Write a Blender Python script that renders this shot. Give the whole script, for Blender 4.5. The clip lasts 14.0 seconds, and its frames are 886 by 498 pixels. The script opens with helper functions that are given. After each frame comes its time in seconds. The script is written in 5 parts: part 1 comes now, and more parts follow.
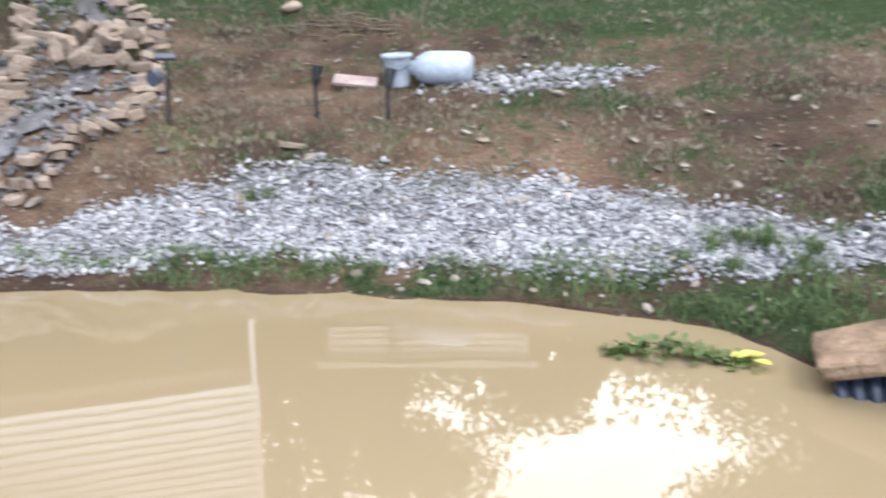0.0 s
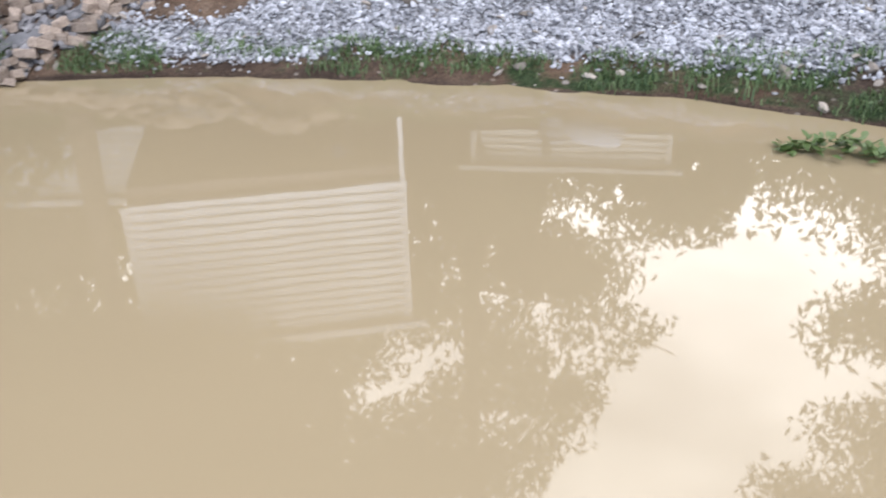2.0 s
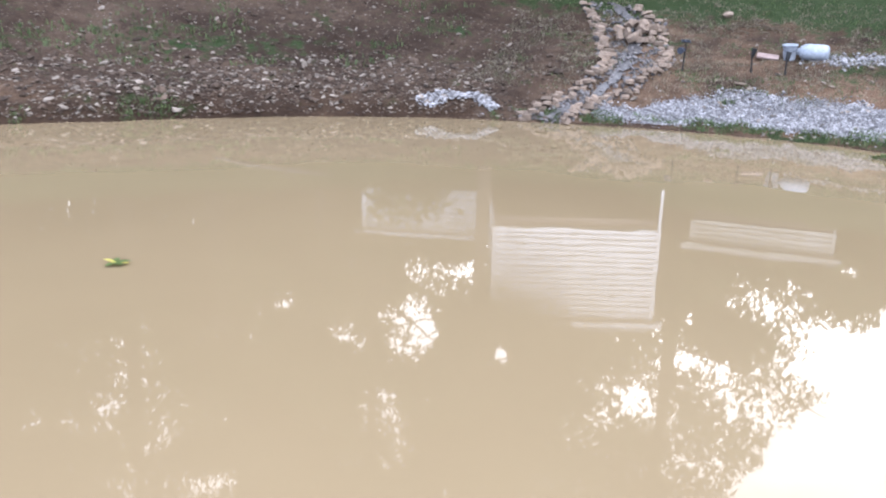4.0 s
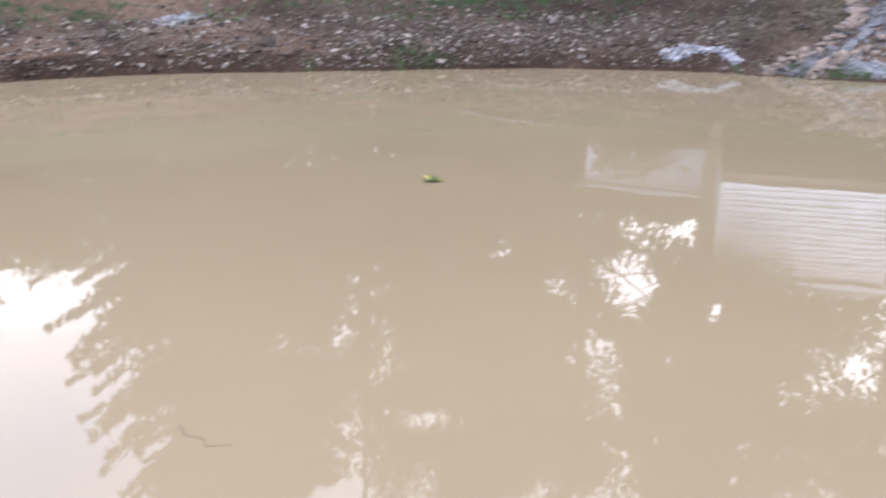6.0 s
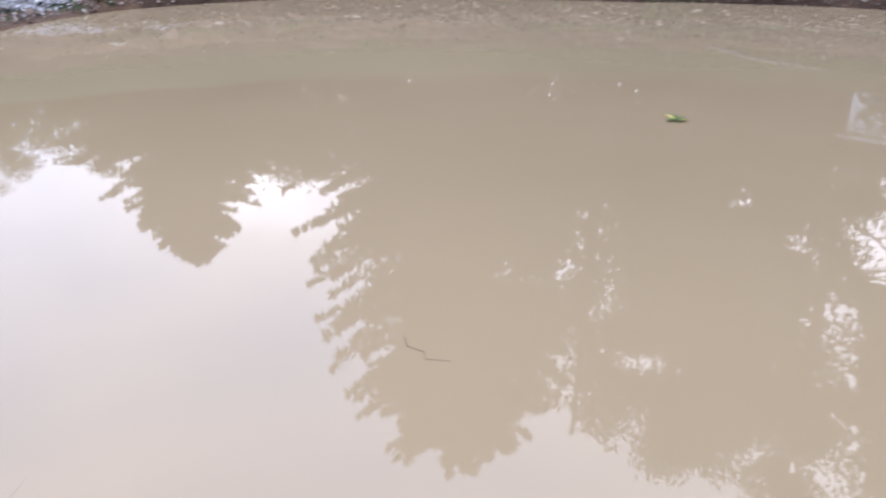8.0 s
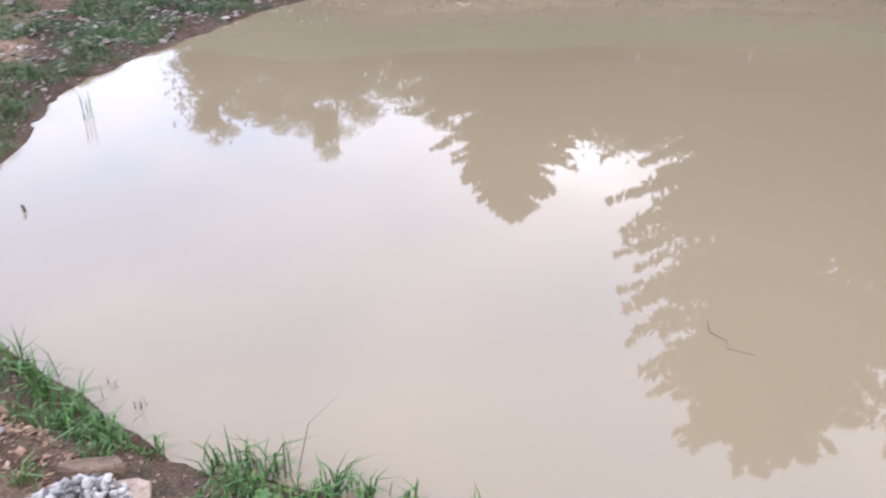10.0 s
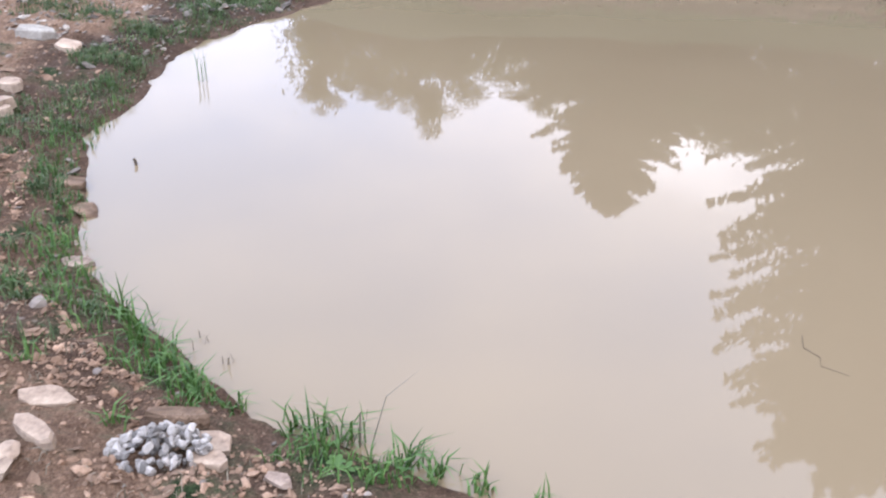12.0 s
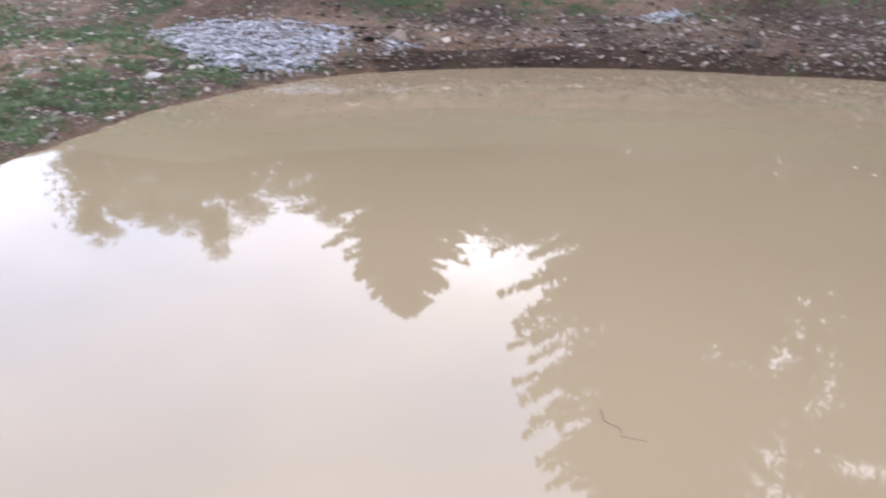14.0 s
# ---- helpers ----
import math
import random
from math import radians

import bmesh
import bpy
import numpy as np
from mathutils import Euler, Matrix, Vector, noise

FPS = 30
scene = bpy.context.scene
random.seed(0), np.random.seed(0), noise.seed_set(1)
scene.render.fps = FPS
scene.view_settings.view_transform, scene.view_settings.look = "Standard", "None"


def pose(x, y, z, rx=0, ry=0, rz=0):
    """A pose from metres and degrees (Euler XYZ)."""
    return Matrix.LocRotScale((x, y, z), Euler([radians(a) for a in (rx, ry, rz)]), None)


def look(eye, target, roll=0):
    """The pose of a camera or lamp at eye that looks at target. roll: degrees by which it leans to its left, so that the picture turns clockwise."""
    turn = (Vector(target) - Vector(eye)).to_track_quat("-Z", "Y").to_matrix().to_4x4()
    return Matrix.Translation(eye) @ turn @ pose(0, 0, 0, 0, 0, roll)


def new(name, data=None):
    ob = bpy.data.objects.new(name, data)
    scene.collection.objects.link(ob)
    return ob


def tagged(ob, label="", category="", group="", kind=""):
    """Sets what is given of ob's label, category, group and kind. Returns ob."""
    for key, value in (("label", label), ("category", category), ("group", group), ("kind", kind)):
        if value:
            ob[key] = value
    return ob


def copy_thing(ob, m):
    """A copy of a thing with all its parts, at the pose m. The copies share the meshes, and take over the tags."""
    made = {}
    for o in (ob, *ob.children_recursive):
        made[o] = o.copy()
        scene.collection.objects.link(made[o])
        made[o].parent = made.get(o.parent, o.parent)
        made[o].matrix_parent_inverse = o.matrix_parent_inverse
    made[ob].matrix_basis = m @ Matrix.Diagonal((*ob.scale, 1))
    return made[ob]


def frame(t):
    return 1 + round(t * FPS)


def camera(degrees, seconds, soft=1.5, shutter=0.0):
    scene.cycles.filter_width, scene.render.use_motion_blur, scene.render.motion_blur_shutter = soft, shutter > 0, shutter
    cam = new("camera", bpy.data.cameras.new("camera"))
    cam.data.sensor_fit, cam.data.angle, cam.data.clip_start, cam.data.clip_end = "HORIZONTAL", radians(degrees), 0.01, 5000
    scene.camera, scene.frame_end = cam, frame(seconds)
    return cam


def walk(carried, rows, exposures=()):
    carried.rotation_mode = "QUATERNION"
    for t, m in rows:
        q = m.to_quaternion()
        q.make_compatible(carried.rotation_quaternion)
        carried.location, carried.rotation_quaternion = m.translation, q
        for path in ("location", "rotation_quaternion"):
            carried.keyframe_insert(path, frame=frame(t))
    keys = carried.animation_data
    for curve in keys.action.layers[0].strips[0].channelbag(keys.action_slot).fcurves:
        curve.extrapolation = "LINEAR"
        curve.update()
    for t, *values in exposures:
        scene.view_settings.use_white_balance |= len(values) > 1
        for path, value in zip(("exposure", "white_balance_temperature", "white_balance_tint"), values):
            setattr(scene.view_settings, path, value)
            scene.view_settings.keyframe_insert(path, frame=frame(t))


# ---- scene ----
cam = camera(53.1, 14.0, soft=2.0, shutter=0.4)
PATH = [
    (0.0, 0.060, 8.853, 1.278, 75.41, -0.02, 4.05),
    (0.5, 0.056, 8.825, 1.287, 73.15, -1.54, -3.08),
    (1.0, 0.043, 8.795, 1.278, 66.97, -1.50, -2.09),
    (1.5, -0.005, 8.776, 1.256, 64.23, -0.83, 3.00),
    (2.0, -0.066, 8.711, 1.238, 63.22, 1.19, 12.64),
    (2.5, -0.566, 7.016, 1.520, 65.77, -1.06, 12.70),
    (3.0, -0.029, 4.451, 1.804, 70.33, -1.94, 20.37),
    (5.5, 0.000, 0.000, 1.800, 73.79, -1.22, 27.38),
    (6.0, 0.000, 0.000, 1.800, 70.39, -0.47, 36.85),
    (6.5, 0.000, 0.000, 1.800, 69.70, -0.34, 42.68),
    (7.0, 0.000, 0.000, 1.800, 67.54, 0.23, 45.84),
    (7.5, 0.000, 0.000, 1.800, 67.03, -0.66, 47.51),
    (8.0, 0.000, 0.000, 1.800, 65.95, -0.25, 52.57),
    (8.5, 0.000, 0.000, 1.800, 65.75, 0.80, 59.07),
    (9.0, 0.000, 0.000, 1.800, 65.27, 1.71, 63.45),
    (11.5, 0.000, 0.000, 1.800, 62.95, -0.05, 83.59),
    (12.0, 0.000, 0.000, 1.800, 63.12, -0.53, 81.13),
    (12.5, 0.000, 0.000, 1.800, 66.21, -0.26, 78.57),
    (13.0, 0.000, 0.000, 1.800, 70.12, 0.40, 75.97),
    (13.5, 0.000, 0.000, 1.800, 71.29, -0.03, 73.84),
    (14.0, 0.000, 0.000, 1.800, 70.19, 0.21, 66.66),
]
walk(cam, [(t, pose(*p)) for t, *p in PATH],
     exposures=[(0.0, 1.54, 6760, 5.5), (0.6, 1.48, 6720, 5.5), (2.0, 1.25, 6500, 6.8), (3.2, 1.36, 6300, 9), (5.5, 1.34, 6120, 12), (6.0, 1.17, 6010, 13),
                (7.0, 1.27, 5860, 14), (7.5, 1.03, 5830, 14.5), (9.0, 0.97, 5880, 14), (11.5, 0.89, 6010, 13.5), (14.0, 1.00, 6090, 13.5)])

# ---- light: a bright, thinly clouded sky and a soft sun ----
SUN_EL, SUN_ROT = radians(48), radians(150)
world = bpy.data.worlds.new("sky")
scene.world = world
world.use_nodes = True
wn, wl = world.node_tree.nodes, world.node_tree.links
wn.clear()
w_out = wn.new("ShaderNodeOutputWorld")
w_bg = wn.new("ShaderNodeBackground")
w_sky = wn.new("ShaderNodeTexSky")
w_sky.sky_type = "NISHITA"
w_sky.sun_disc = False
w_sky.sun_elevation, w_sky.sun_rotation = SUN_EL, SUN_ROT
w_sky.dust_density = 2.5
w_co = wn.new("ShaderNodeTexCoord")
w_map = wn.new("ShaderNodeMapping")
w_map.inputs["Scale"].default_value = (1.0, 1.0, 1.9)
w_noise = wn.new("ShaderNodeTexNoise")
w_noise.inputs["Scale"].default_value = 2.1
w_noise.inputs["Detail"].default_value = 5.0
w_noise.inputs["Roughness"].default_value = 0.5
w_ramp = wn.new("ShaderNodeValToRGB")
w_ramp.color_ramp.elements[0].position, w_ramp.color_ramp.elements[0].color = 0.36, (7.7, 8.9, 11.9, 1)
w_ramp.color_ramp.elements[1].position, w_ramp.color_ramp.elements[1].color = 0.66, (13.2, 12.8, 13.5, 1)
w_top = w_ramp.color_ramp.elements.new(0.88)
w_top.color = (25.0, 24.2, 24.6, 1)
w_mix = wn.new("ShaderNodeMix")
w_mix.data_type = "RGBA"
w_mix.inputs[0].default_value = 0.93
wl.new(w_co.outputs["Generated"], w_map.inputs[0])
wl.new(w_map.outputs[0], w_noise.inputs["Vector"])
w_sep = wn.new("ShaderNodeSeparateXYZ")
w_add = wn.new("ShaderNodeMath")
w_add.operation = "MULTIPLY_ADD"
w_add.inputs[1].default_value = 0.42
w_low = wn.new("ShaderNodeMath")
w_low.operation = "SUBTRACT"
w_low.inputs[1].default_value = 0.07
wl.new(w_co.outputs["Generated"], w_sep.inputs[0])
wl.new(w_sep.outputs["Y"], w_add.inputs[0])
wl.new(w_noise.outputs["Fac"], w_low.inputs[0])
wl.new(w_low.outputs[0], w_add.inputs[2])
wl.new(w_add.outputs[0], w_ramp.inputs[0])
wl.new(w_sky.outputs[0], w_mix.inputs[6])
wl.new(w_ramp.outputs[0], w_mix.inputs[7])
wl.new(w_mix.outputs[2], w_bg.inputs["Color"])
w_bg.inputs["Strength"].default_value = 0.13
wl.new(w_bg.outputs[0], w_out.inputs["Surface"])

sun_data = bpy.data.lights.new("sun", "SUN")
sun_data.energy, sun_data.angle, sun_data.color = 0.8, radians(14), (1.0, 0.94, 0.86)
sun = new("sun", sun_data)
sun_dir = Vector((math.sin(SUN_ROT) * math.cos(SUN_EL), math.cos(SUN_ROT) * math.cos(SUN_EL), math.sin(SUN_EL)))
sun.matrix_world = look(sun_dir * 60, (0, 0, 0))


# ---- materials ----
def material(name, rough=0.8, spec=0.3):
    m = bpy.data.materials.new(name)
    m.use_nodes = True
    n, l = m.node_tree.nodes, m.node_tree.links
    b = n["Principled BSDF"]
    b.inputs["Roughness"].default_value = rough
    b.inputs["Specular IOR Level"].default_value = spec
    return m, n, l, b


def noise_node(n, l, scale, detail=4.0, rough=0.55, kind="Object"):
    co = n.new("ShaderNodeTexCoord")
    t = n.new("ShaderNodeTexNoise")
    t.inputs["Scale"].default_value, t.inputs["Detail"].default_value, t.inputs["Roughness"].default_value = scale, detail, rough
    l.new(co.outputs[kind], t.inputs["Vector"])
    return t.outputs["Fac"]


def ramp(n, l, fac, stops):
    r = n.new("ShaderNodeValToRGB")
    e = r.color_ramp.elements
    while len(e) < len(stops):
        e.new(0.5)
    for k, (p, c) in zip(e, stops):
        k.position, k.color = p, (*c, 1)
    l.new(fac, r.inputs[0])
    return r.outputs[0]


def mix(n, l, fac, a, b, blend="MIX"):
    x = n.new("ShaderNodeMix")
    x.data_type, x.blend_type = "RGBA", blend
    for sock, v in ((x.inputs[0], fac), (x.inputs[6], a), (x.inputs[7], b)):
        if isinstance(v, (int, float)):
            sock.default_value = v
        elif isinstance(v, tuple):
            sock.default_value = (*v, 1)
        else:
            l.new(v, sock)
    return x.outputs[2]


def bump(n, l, b, height, strength=0.5, dist=0.02):
    k = n.new("ShaderNodeBump")
    k.inputs["Strength"].default_value, k.inputs["Distance"].default_value = strength, dist
    l.new(height, k.inputs["Height"])
    l.new(k.outputs[0], b.inputs["Normal"])


def two_tone(name, a, b_, scale, rough=0.8, fine=None, strength=0.4, dist=0.01, island=0.0, obj=0.0, spec=0.3):
    """A surface of two colours at one scale, with finer grain, relief and piece-to-piece change."""
    m, n, l, b = material(name, rough, spec)
    col = ramp(n, l, noise_node(n, l, scale), [(0.32, a), (0.68, b_)])
    g = noise_node(n, l, fine or scale * 6, 5.0, 0.65)
    col = mix(n, l, 0.5, col, ramp(n, l, g, [(0.3, (0.55, 0.55, 0.55)), (0.7, (1.35, 1.35, 1.35))]), "MULTIPLY")
    if island or obj:
        geo = n.new("ShaderNodeNewGeometry") if island else n.new("ShaderNodeObjectInfo")
        out = geo.outputs["Random Per Island"] if island else geo.outputs["Random"]
        w = island or obj
        col = mix(n, l, 1.0, col, ramp(n, l, out, [(0.0, (1 - w, 1 - w, 1 - w)), (1.0, (1 + w, 1 + w, 1 + w))]), "MULTIPLY")
    l.new(col, b.inputs["Base Color"])
    bump(n, l, b, g, strength, dist)
    return m


def plain(name, c, rough=0.5, metal=0.0, spec=0.4, var=0.25, scale=30):
    m, n, l, b = material(name, rough, spec)
    lo, hi = tuple(v * (1 - var) for v in c), tuple(min(1.0, v * (1 + var)) for v in c)
    l.new(ramp(n, l, noise_node(n, l, scale, 5.0, 0.6), [(0.3, lo), (0.7, hi)]), b.inputs["Base Color"])
    b.inputs["Metallic"].default_value = metal
    return m


def ground_material():
    m, n, l, b = material("ground_soil", 0.92, 0.15)
    big = noise_node(n, l, 0.55, 5.0, 0.6)
    mid = noise_node(n, l, 4.5, 6.0, 0.65)
    fine = noise_node(n, l, 38.0, 6.0, 0.7)
    soil = ramp(n, l, big, [(0.30, (0.034, 0.022, 0.016)), (0.50, (0.062, 0.042, 0.031)), (0.70, (0.112, 0.079, 0.058))])
    soil = mix(n, l, 0.75, soil, ramp(n, l, mid, [(0.28, (0.50, 0.47, 0.46)), (0.5, (1.0, 1.0, 1.0)), (0.72, (1.45, 1.40, 1.34))]), "MULTIPLY")
    soil = mix(n, l, 0.8, soil, ramp(n, l, fine, [(0.3, (0.55, 0.52, 0.5)), (0.52, (1.0, 1.0, 1.0)), (0.72, (1.55, 1.5, 1.45))]), "MULTIPLY")
    # pale stone crumbs in the clay
    co = n.new("ShaderNodeTexCoord")
    vo = n.new("ShaderNodeTexVoronoi")
    vo.inputs["Scale"].default_value = 17.0
    l.new(co.outputs["Object"], vo.inputs["Vector"])
    crumb = ramp(n, l, vo.outputs["Distance"], [(0.16, (1, 1, 1)), (0.26, (0, 0, 0))])
    some = ramp(n, l, vo.outputs["Color"], [(0.55, (0, 0, 0)), (0.62, (1, 1, 1))])
    soil = mix(n, l, mix(n, l, 1.0, crumb, some, "MULTIPLY"), soil, (0.23, 0.195, 0.165))
    dry = n.new("ShaderNodeAttribute")
    dry.attribute_name = "dry"
    pale = mix(n, l, 0.85, ramp(n, l, mid, [(0.3, (0.165, 0.097, 0.060)), (0.5, (0.29, 0.187, 0.122)), (0.7, (0.43, 0.308, 0.215))]), ramp(n, l, fine, [(0.3, (0.55, 0.5, 0.48)), (0.55, (1, 1, 1)), (0.75, (1.35, 1.32, 1.3))]), "MULTIPLY")
    soil = mix(n, l, dry.outputs["Fac"], soil, pale)
    gr = n.new("ShaderNodeAttribute")
    gr.attribute_name = "grass"
    green = ramp(n, l, fine, [(0.25, (0.015, 0.026, 0.010)), (0.55, (0.036, 0.056, 0.021)), (0.8, (0.090, 0.098, 0.050))])
    add = n.new("ShaderNodeMath")
    add.operation = "MULTIPLY_ADD"
    l.new(mid, add.inputs[0])
    add.inputs[1].default_value = 1.25
    l.new(gr.outputs["Fac"], add.inputs[2])
    cover = ramp(n, l, add.outputs[0], [(0.80, (0, 0, 0)), (1.30, (1, 1, 1))])
    col = mix(n, l, cover, soil, green)
    bed = n.new("ShaderNodeAttribute")
    bed.attribute_name = "bed"
    col = mix(n, l, bed.outputs["Fac"], col, ramp(n, l, fine, [(0.3, (0.10, 0.098, 0.10)), (0.7, (0.26, 0.255, 0.265))]))
    wet = n.new("ShaderNodeAttribute")
    wet.attribute_name = "wet"
    col = mix(n, l, wet.outputs["Fac"], col, mix(n, l, 1.0, col, (0.70, 0.64, 0.58), "MULTIPLY"))
    grit = noise_node(n, l, 120.0, 4.0, 0.7)
    col = mix(n, l, 0.8, col, ramp(n, l, grit, [(0.32, (0.42, 0.40, 0.39)), (0.5, (1.0, 1.0, 1.0)), (0.68, (1.6, 1.57, 1.53))]), "MULTIPLY")
    l.new(col, b.inputs["Base Color"])
    bump(n, l, b, fine, 1.0, 0.04)
    return m


def water_material():
    m, n, l, b = material("muddy_water", 0.022, 0.5)
    b.inputs["IOR"].default_value = 1.50
    silt = noise_node(n, l, 0.35, 3.0, 0.5)
    l.new(ramp(n, l, silt, [(0.3, (0.212, 0.161, 0.096)), (0.7, (0.235, 0.179, 0.108))]), b.inputs["Base Color"])
    co = n.new("ShaderNodeTexCoord")
    t = n.new("ShaderNodeTexNoise")
    t.inputs["Scale"].default_value, t.inputs["Detail"].default_value = 2.2, 2.0
    l.new(co.outputs["Object"], t.inputs["Vector"])
    bump(n, l, b, t.outputs["Fac"], 0.05, 0.012)
    return m


M_GROUND = ground_material()
M_WATER = water_material()

# ---- the lie of the land ----
CX, CY = -4.2, 6.0
SHORE = [(1.24, 12.09), (0.96, 12.5), (0.08, 12.8), (-0.5, 12.8), (-1.63, 12.85), (-2.7, 12.72), (-3.7, 12.38), (-4.3, 12.26),
         (-5.6, 11.6), (-7.1, 10.45), (-8.05, 9.4), (-9.0, 8.4), (-10.3, 7.0), (-11.0, 5.7), (-11.33, 4.3), (-11.38, 3.6), (-10.88, 2.35),
         (-9.77, 0.84), (-8.92, 0.21), (-8.15, -0.34), (-7.2, -0.94), (-5.95, -1.09), (-5.2, -1.25), (-4.4, -1.15), (-3.5, -0.97),
         (-2.9, -0.56), (-2.47, -0.26), (-2.18, 0.06), (-1.93, 0.38), (-1.3, 0.9), (0.2, 1.5), (1.6, 2.6), (2.7, 5.0), (3.0, 8.0), (2.7, 10.4), (2.1, 11.5)]
_sa = np.array([math.atan2(y - CY, x - CX) % (2 * math.pi) for x, y in SHORE])
_sr = np.array([math.hypot(x - CX, y - CY) for x, y in SHORE])
_o = np.argsort(_sa)
_sa, _sr = _sa[_o], _sr[_o]
_D = np.array([0, .15, .3, .8, 1.4, 2.2, 3.4, 4.2, 6.0, 9.0, 15.0, 40.0, 90.0, 600.0])
_PROFILE = {
    "n": np.array([0, .04, .09, .24, .56, .80, 1.10, 1.40, 2.10, 3.10, 4.1, 5.2, 7, 10]),
    "w": np.array([0, .15, .26, .38, .46, .60, 1.00, 1.32, 2.15, 3.10, 4.1, 5.2, 7, 10]),
    "f": np.array([0, .04, .08, .13, .18, .24, .32, .38, .50, .75, 1.2, 2.5, 5, 9]),
    "s": np.array([0, .05, .10, .18, .24, .29, .34, .37, .42, .50, .6, 1.0, 2, 5]),
}
_ZONE = [(0, "s", "n", .6), (25, "n", "n", 0), (84, "n", "n", 0), (96, "w", "w", 0), (192, "w", "w", 0), (206, "f", "f", 0), (255, "f", "f", 0), (285, "s", "s", 0), (335, "s", "s", 0), (360, "s", "n", .6)]


def shore_radius(a):
    return np.interp(a % (2 * math.pi), _sa, _sr, period=2 * math.pi)


def profile(deg, d):
    for (a0, p0, q0, k0), (a1, p1, q1, k1) in zip(_ZONE, _ZONE[1:]):
        if a0 <= deg <= a1:
            w = (deg - a0) / (a1 - a0)
            w = w * w * (3 - 2 * w)
            z0 = np.interp(d, _D, _PROFILE[p0]) * (1 - k0) + np.interp(d, _D, _PROFILE[q0]) * k0
            z1 = np.interp(d, _D, _PROFILE[p1]) * (1 - k1) + np.interp(d, _D, _PROFILE[q1]) * k1
            return z0 * (1 - w) + z1 * w
    return 0.0


def inland(x, y):
    """How far a place lies outside the water's edge."""
    return math.hypot(x - CX, y - CY) - float(shore_radius(math.atan2(y - CY, x - CX)))


def smooth_height(x, y):
    d = inland(x, y)
    if d <= 0:
        return max(-1.1, 0.5 * d)
    return float(profile(math.degrees(math.atan2(y - CY, x - CX)) % 360, d))
# ---- end of the lie of the land ----


def height(x, y):
    z = smooth_height(x, y)
    d = inland(x, y)
    if d > -0.4:
        k = min(1.0, max(0.0, (d + 0.1) / 0.5))
        v = Vector((x, y, 0))
        z += k * (0.06 * noise.noise(v * 0.9) + 0.05 * noise.noise(v * 2.7) + 0.034 * noise.noise(v * 7.1) + 0.02 * noise.noise(v * 15.0))
        z += 0.018 * noise.noise(v * 4.3 + Vector((9, 2, 0)))
    return z


# ---- building blocks ----
def mesh_object(name, verts, faces, mat, parent=None, smooth=False):
    me = bpy.data.meshes.new(name)
    me.from_pydata(verts, [], faces)
    me.materials.append(mat)
    if smooth:
        me.polygons.foreach_set("use_smooth", [True] * len(me.polygons))
    ob = new(name, me)
    if parent is not None:
        ob.parent = parent
    return ob


def part(name, bm, mat, parent=None, label="", smooth=False):
    me = bpy.data.meshes.new(name)
    bm.to_mesh(me)
    bm.free()
    me.materials.append(mat)
    if smooth:
        me.polygons.foreach_set("use_smooth", [True] * len(me.polygons))
    ob = new(name, me)
    if parent is not None:
        ob.parent = parent
    return tagged(ob, label)


def thing(name, m, label, category, group=""):
    ob = new(name)
    ob.matrix_world = m
    return tagged(ob, label, category, group)


# ---- ground and water ----
def inside(poly, x, y):
    c, j = False, len(poly) - 1
    for i in range(len(poly)):
        (xi, yi), (xj, yj) = poly[i], poly[j]
        if (yi > y) != (yj > y) and x < (xj - xi) * (y - yi) / (yj - yi) + xi:
            c = not c
        j = i
    return c


BED = [(-2.45, 13.30), (-2.0, 13.62), (-1.62, 13.73), (-1.13, 13.92), (-0.62, 13.9), (-0.08, 13.8), (0.39, 13.7), (1.0, 13.52), (1.4, 13.28),
       (1.96, 12.92), (2.6, 12.75), (3.2, 12.4), (3.1, 12.2), (2.3, 12.62), (1.67, 12.78), (1.29, 12.88), (1.02, 12.9), (0.62, 12.95), (0.36, 13.02),
       (-0.06, 13.1), (-0.53, 13.12), (-0.99, 13.18), (-1.45, 13.14), (-1.82, 13.06), (-2.3, 12.95), (-2.9, 12.85), (-2.95, 13.1)]


def grass_cover(x, y, d, deg):
    """0 bare to 1 grown over."""
    v = Vector((x, y, 0))
    patch = noise.noise(v * 0.7 + Vector((5, 1, 0)))
    small = noise.noise(v * 2.3 + Vector((1, 7, 0)))
    g = 0.0
    if 20 < deg < 92:
        g = 0.06 + 0.22 * patch + 0.18 * small
        g += 0.16 * min(1.0, max(0.0, (x + 1.2) / 2.0))
        if d < 0.45:
            g += 0.10
        if x < -1.5 and d < 2.6:
            g -= 0.12
    elif deg < 200:
        g = 0.08 + 0.16 * patch + 0.14 * small
        g += 0.26 * max(0.0, math.sin((deg - 112) * 0.12)) * max(0.0, 1 - abs(d - 2.6) / 0.9)
    elif deg < 270:
        g = (0.14 if deg < 240 else 0.0) + 0.28 * patch + 0.24 * small
        g += 0.12 * max(0.0, 1 - abs(d - 1.0) / 1.2) + 0.22 * max(0.0, 1 - abs(d - 4.4) / 1.3)
    else:
        g = 0.18 + 0.25 * patch
    lawn = min(1.0, max(0.0, (deg + 8) / 45)) * min(1.0, max(0.0, (206 - deg) / 14))
    start = 3.4 + 0.9 * min(1.0, max(0.0, (deg - 84) / 14))
    g += 0.6 * lawn * min(1.0, max(0.0, (d - start - 0.6 * patch - 0.3 * small) / 1.2))
    g = max(g, 0.8 * min(1.0, max(0.0, (d - 9 - 3 * patch) / 10)))
    return min(1.0, max(0.0, g))


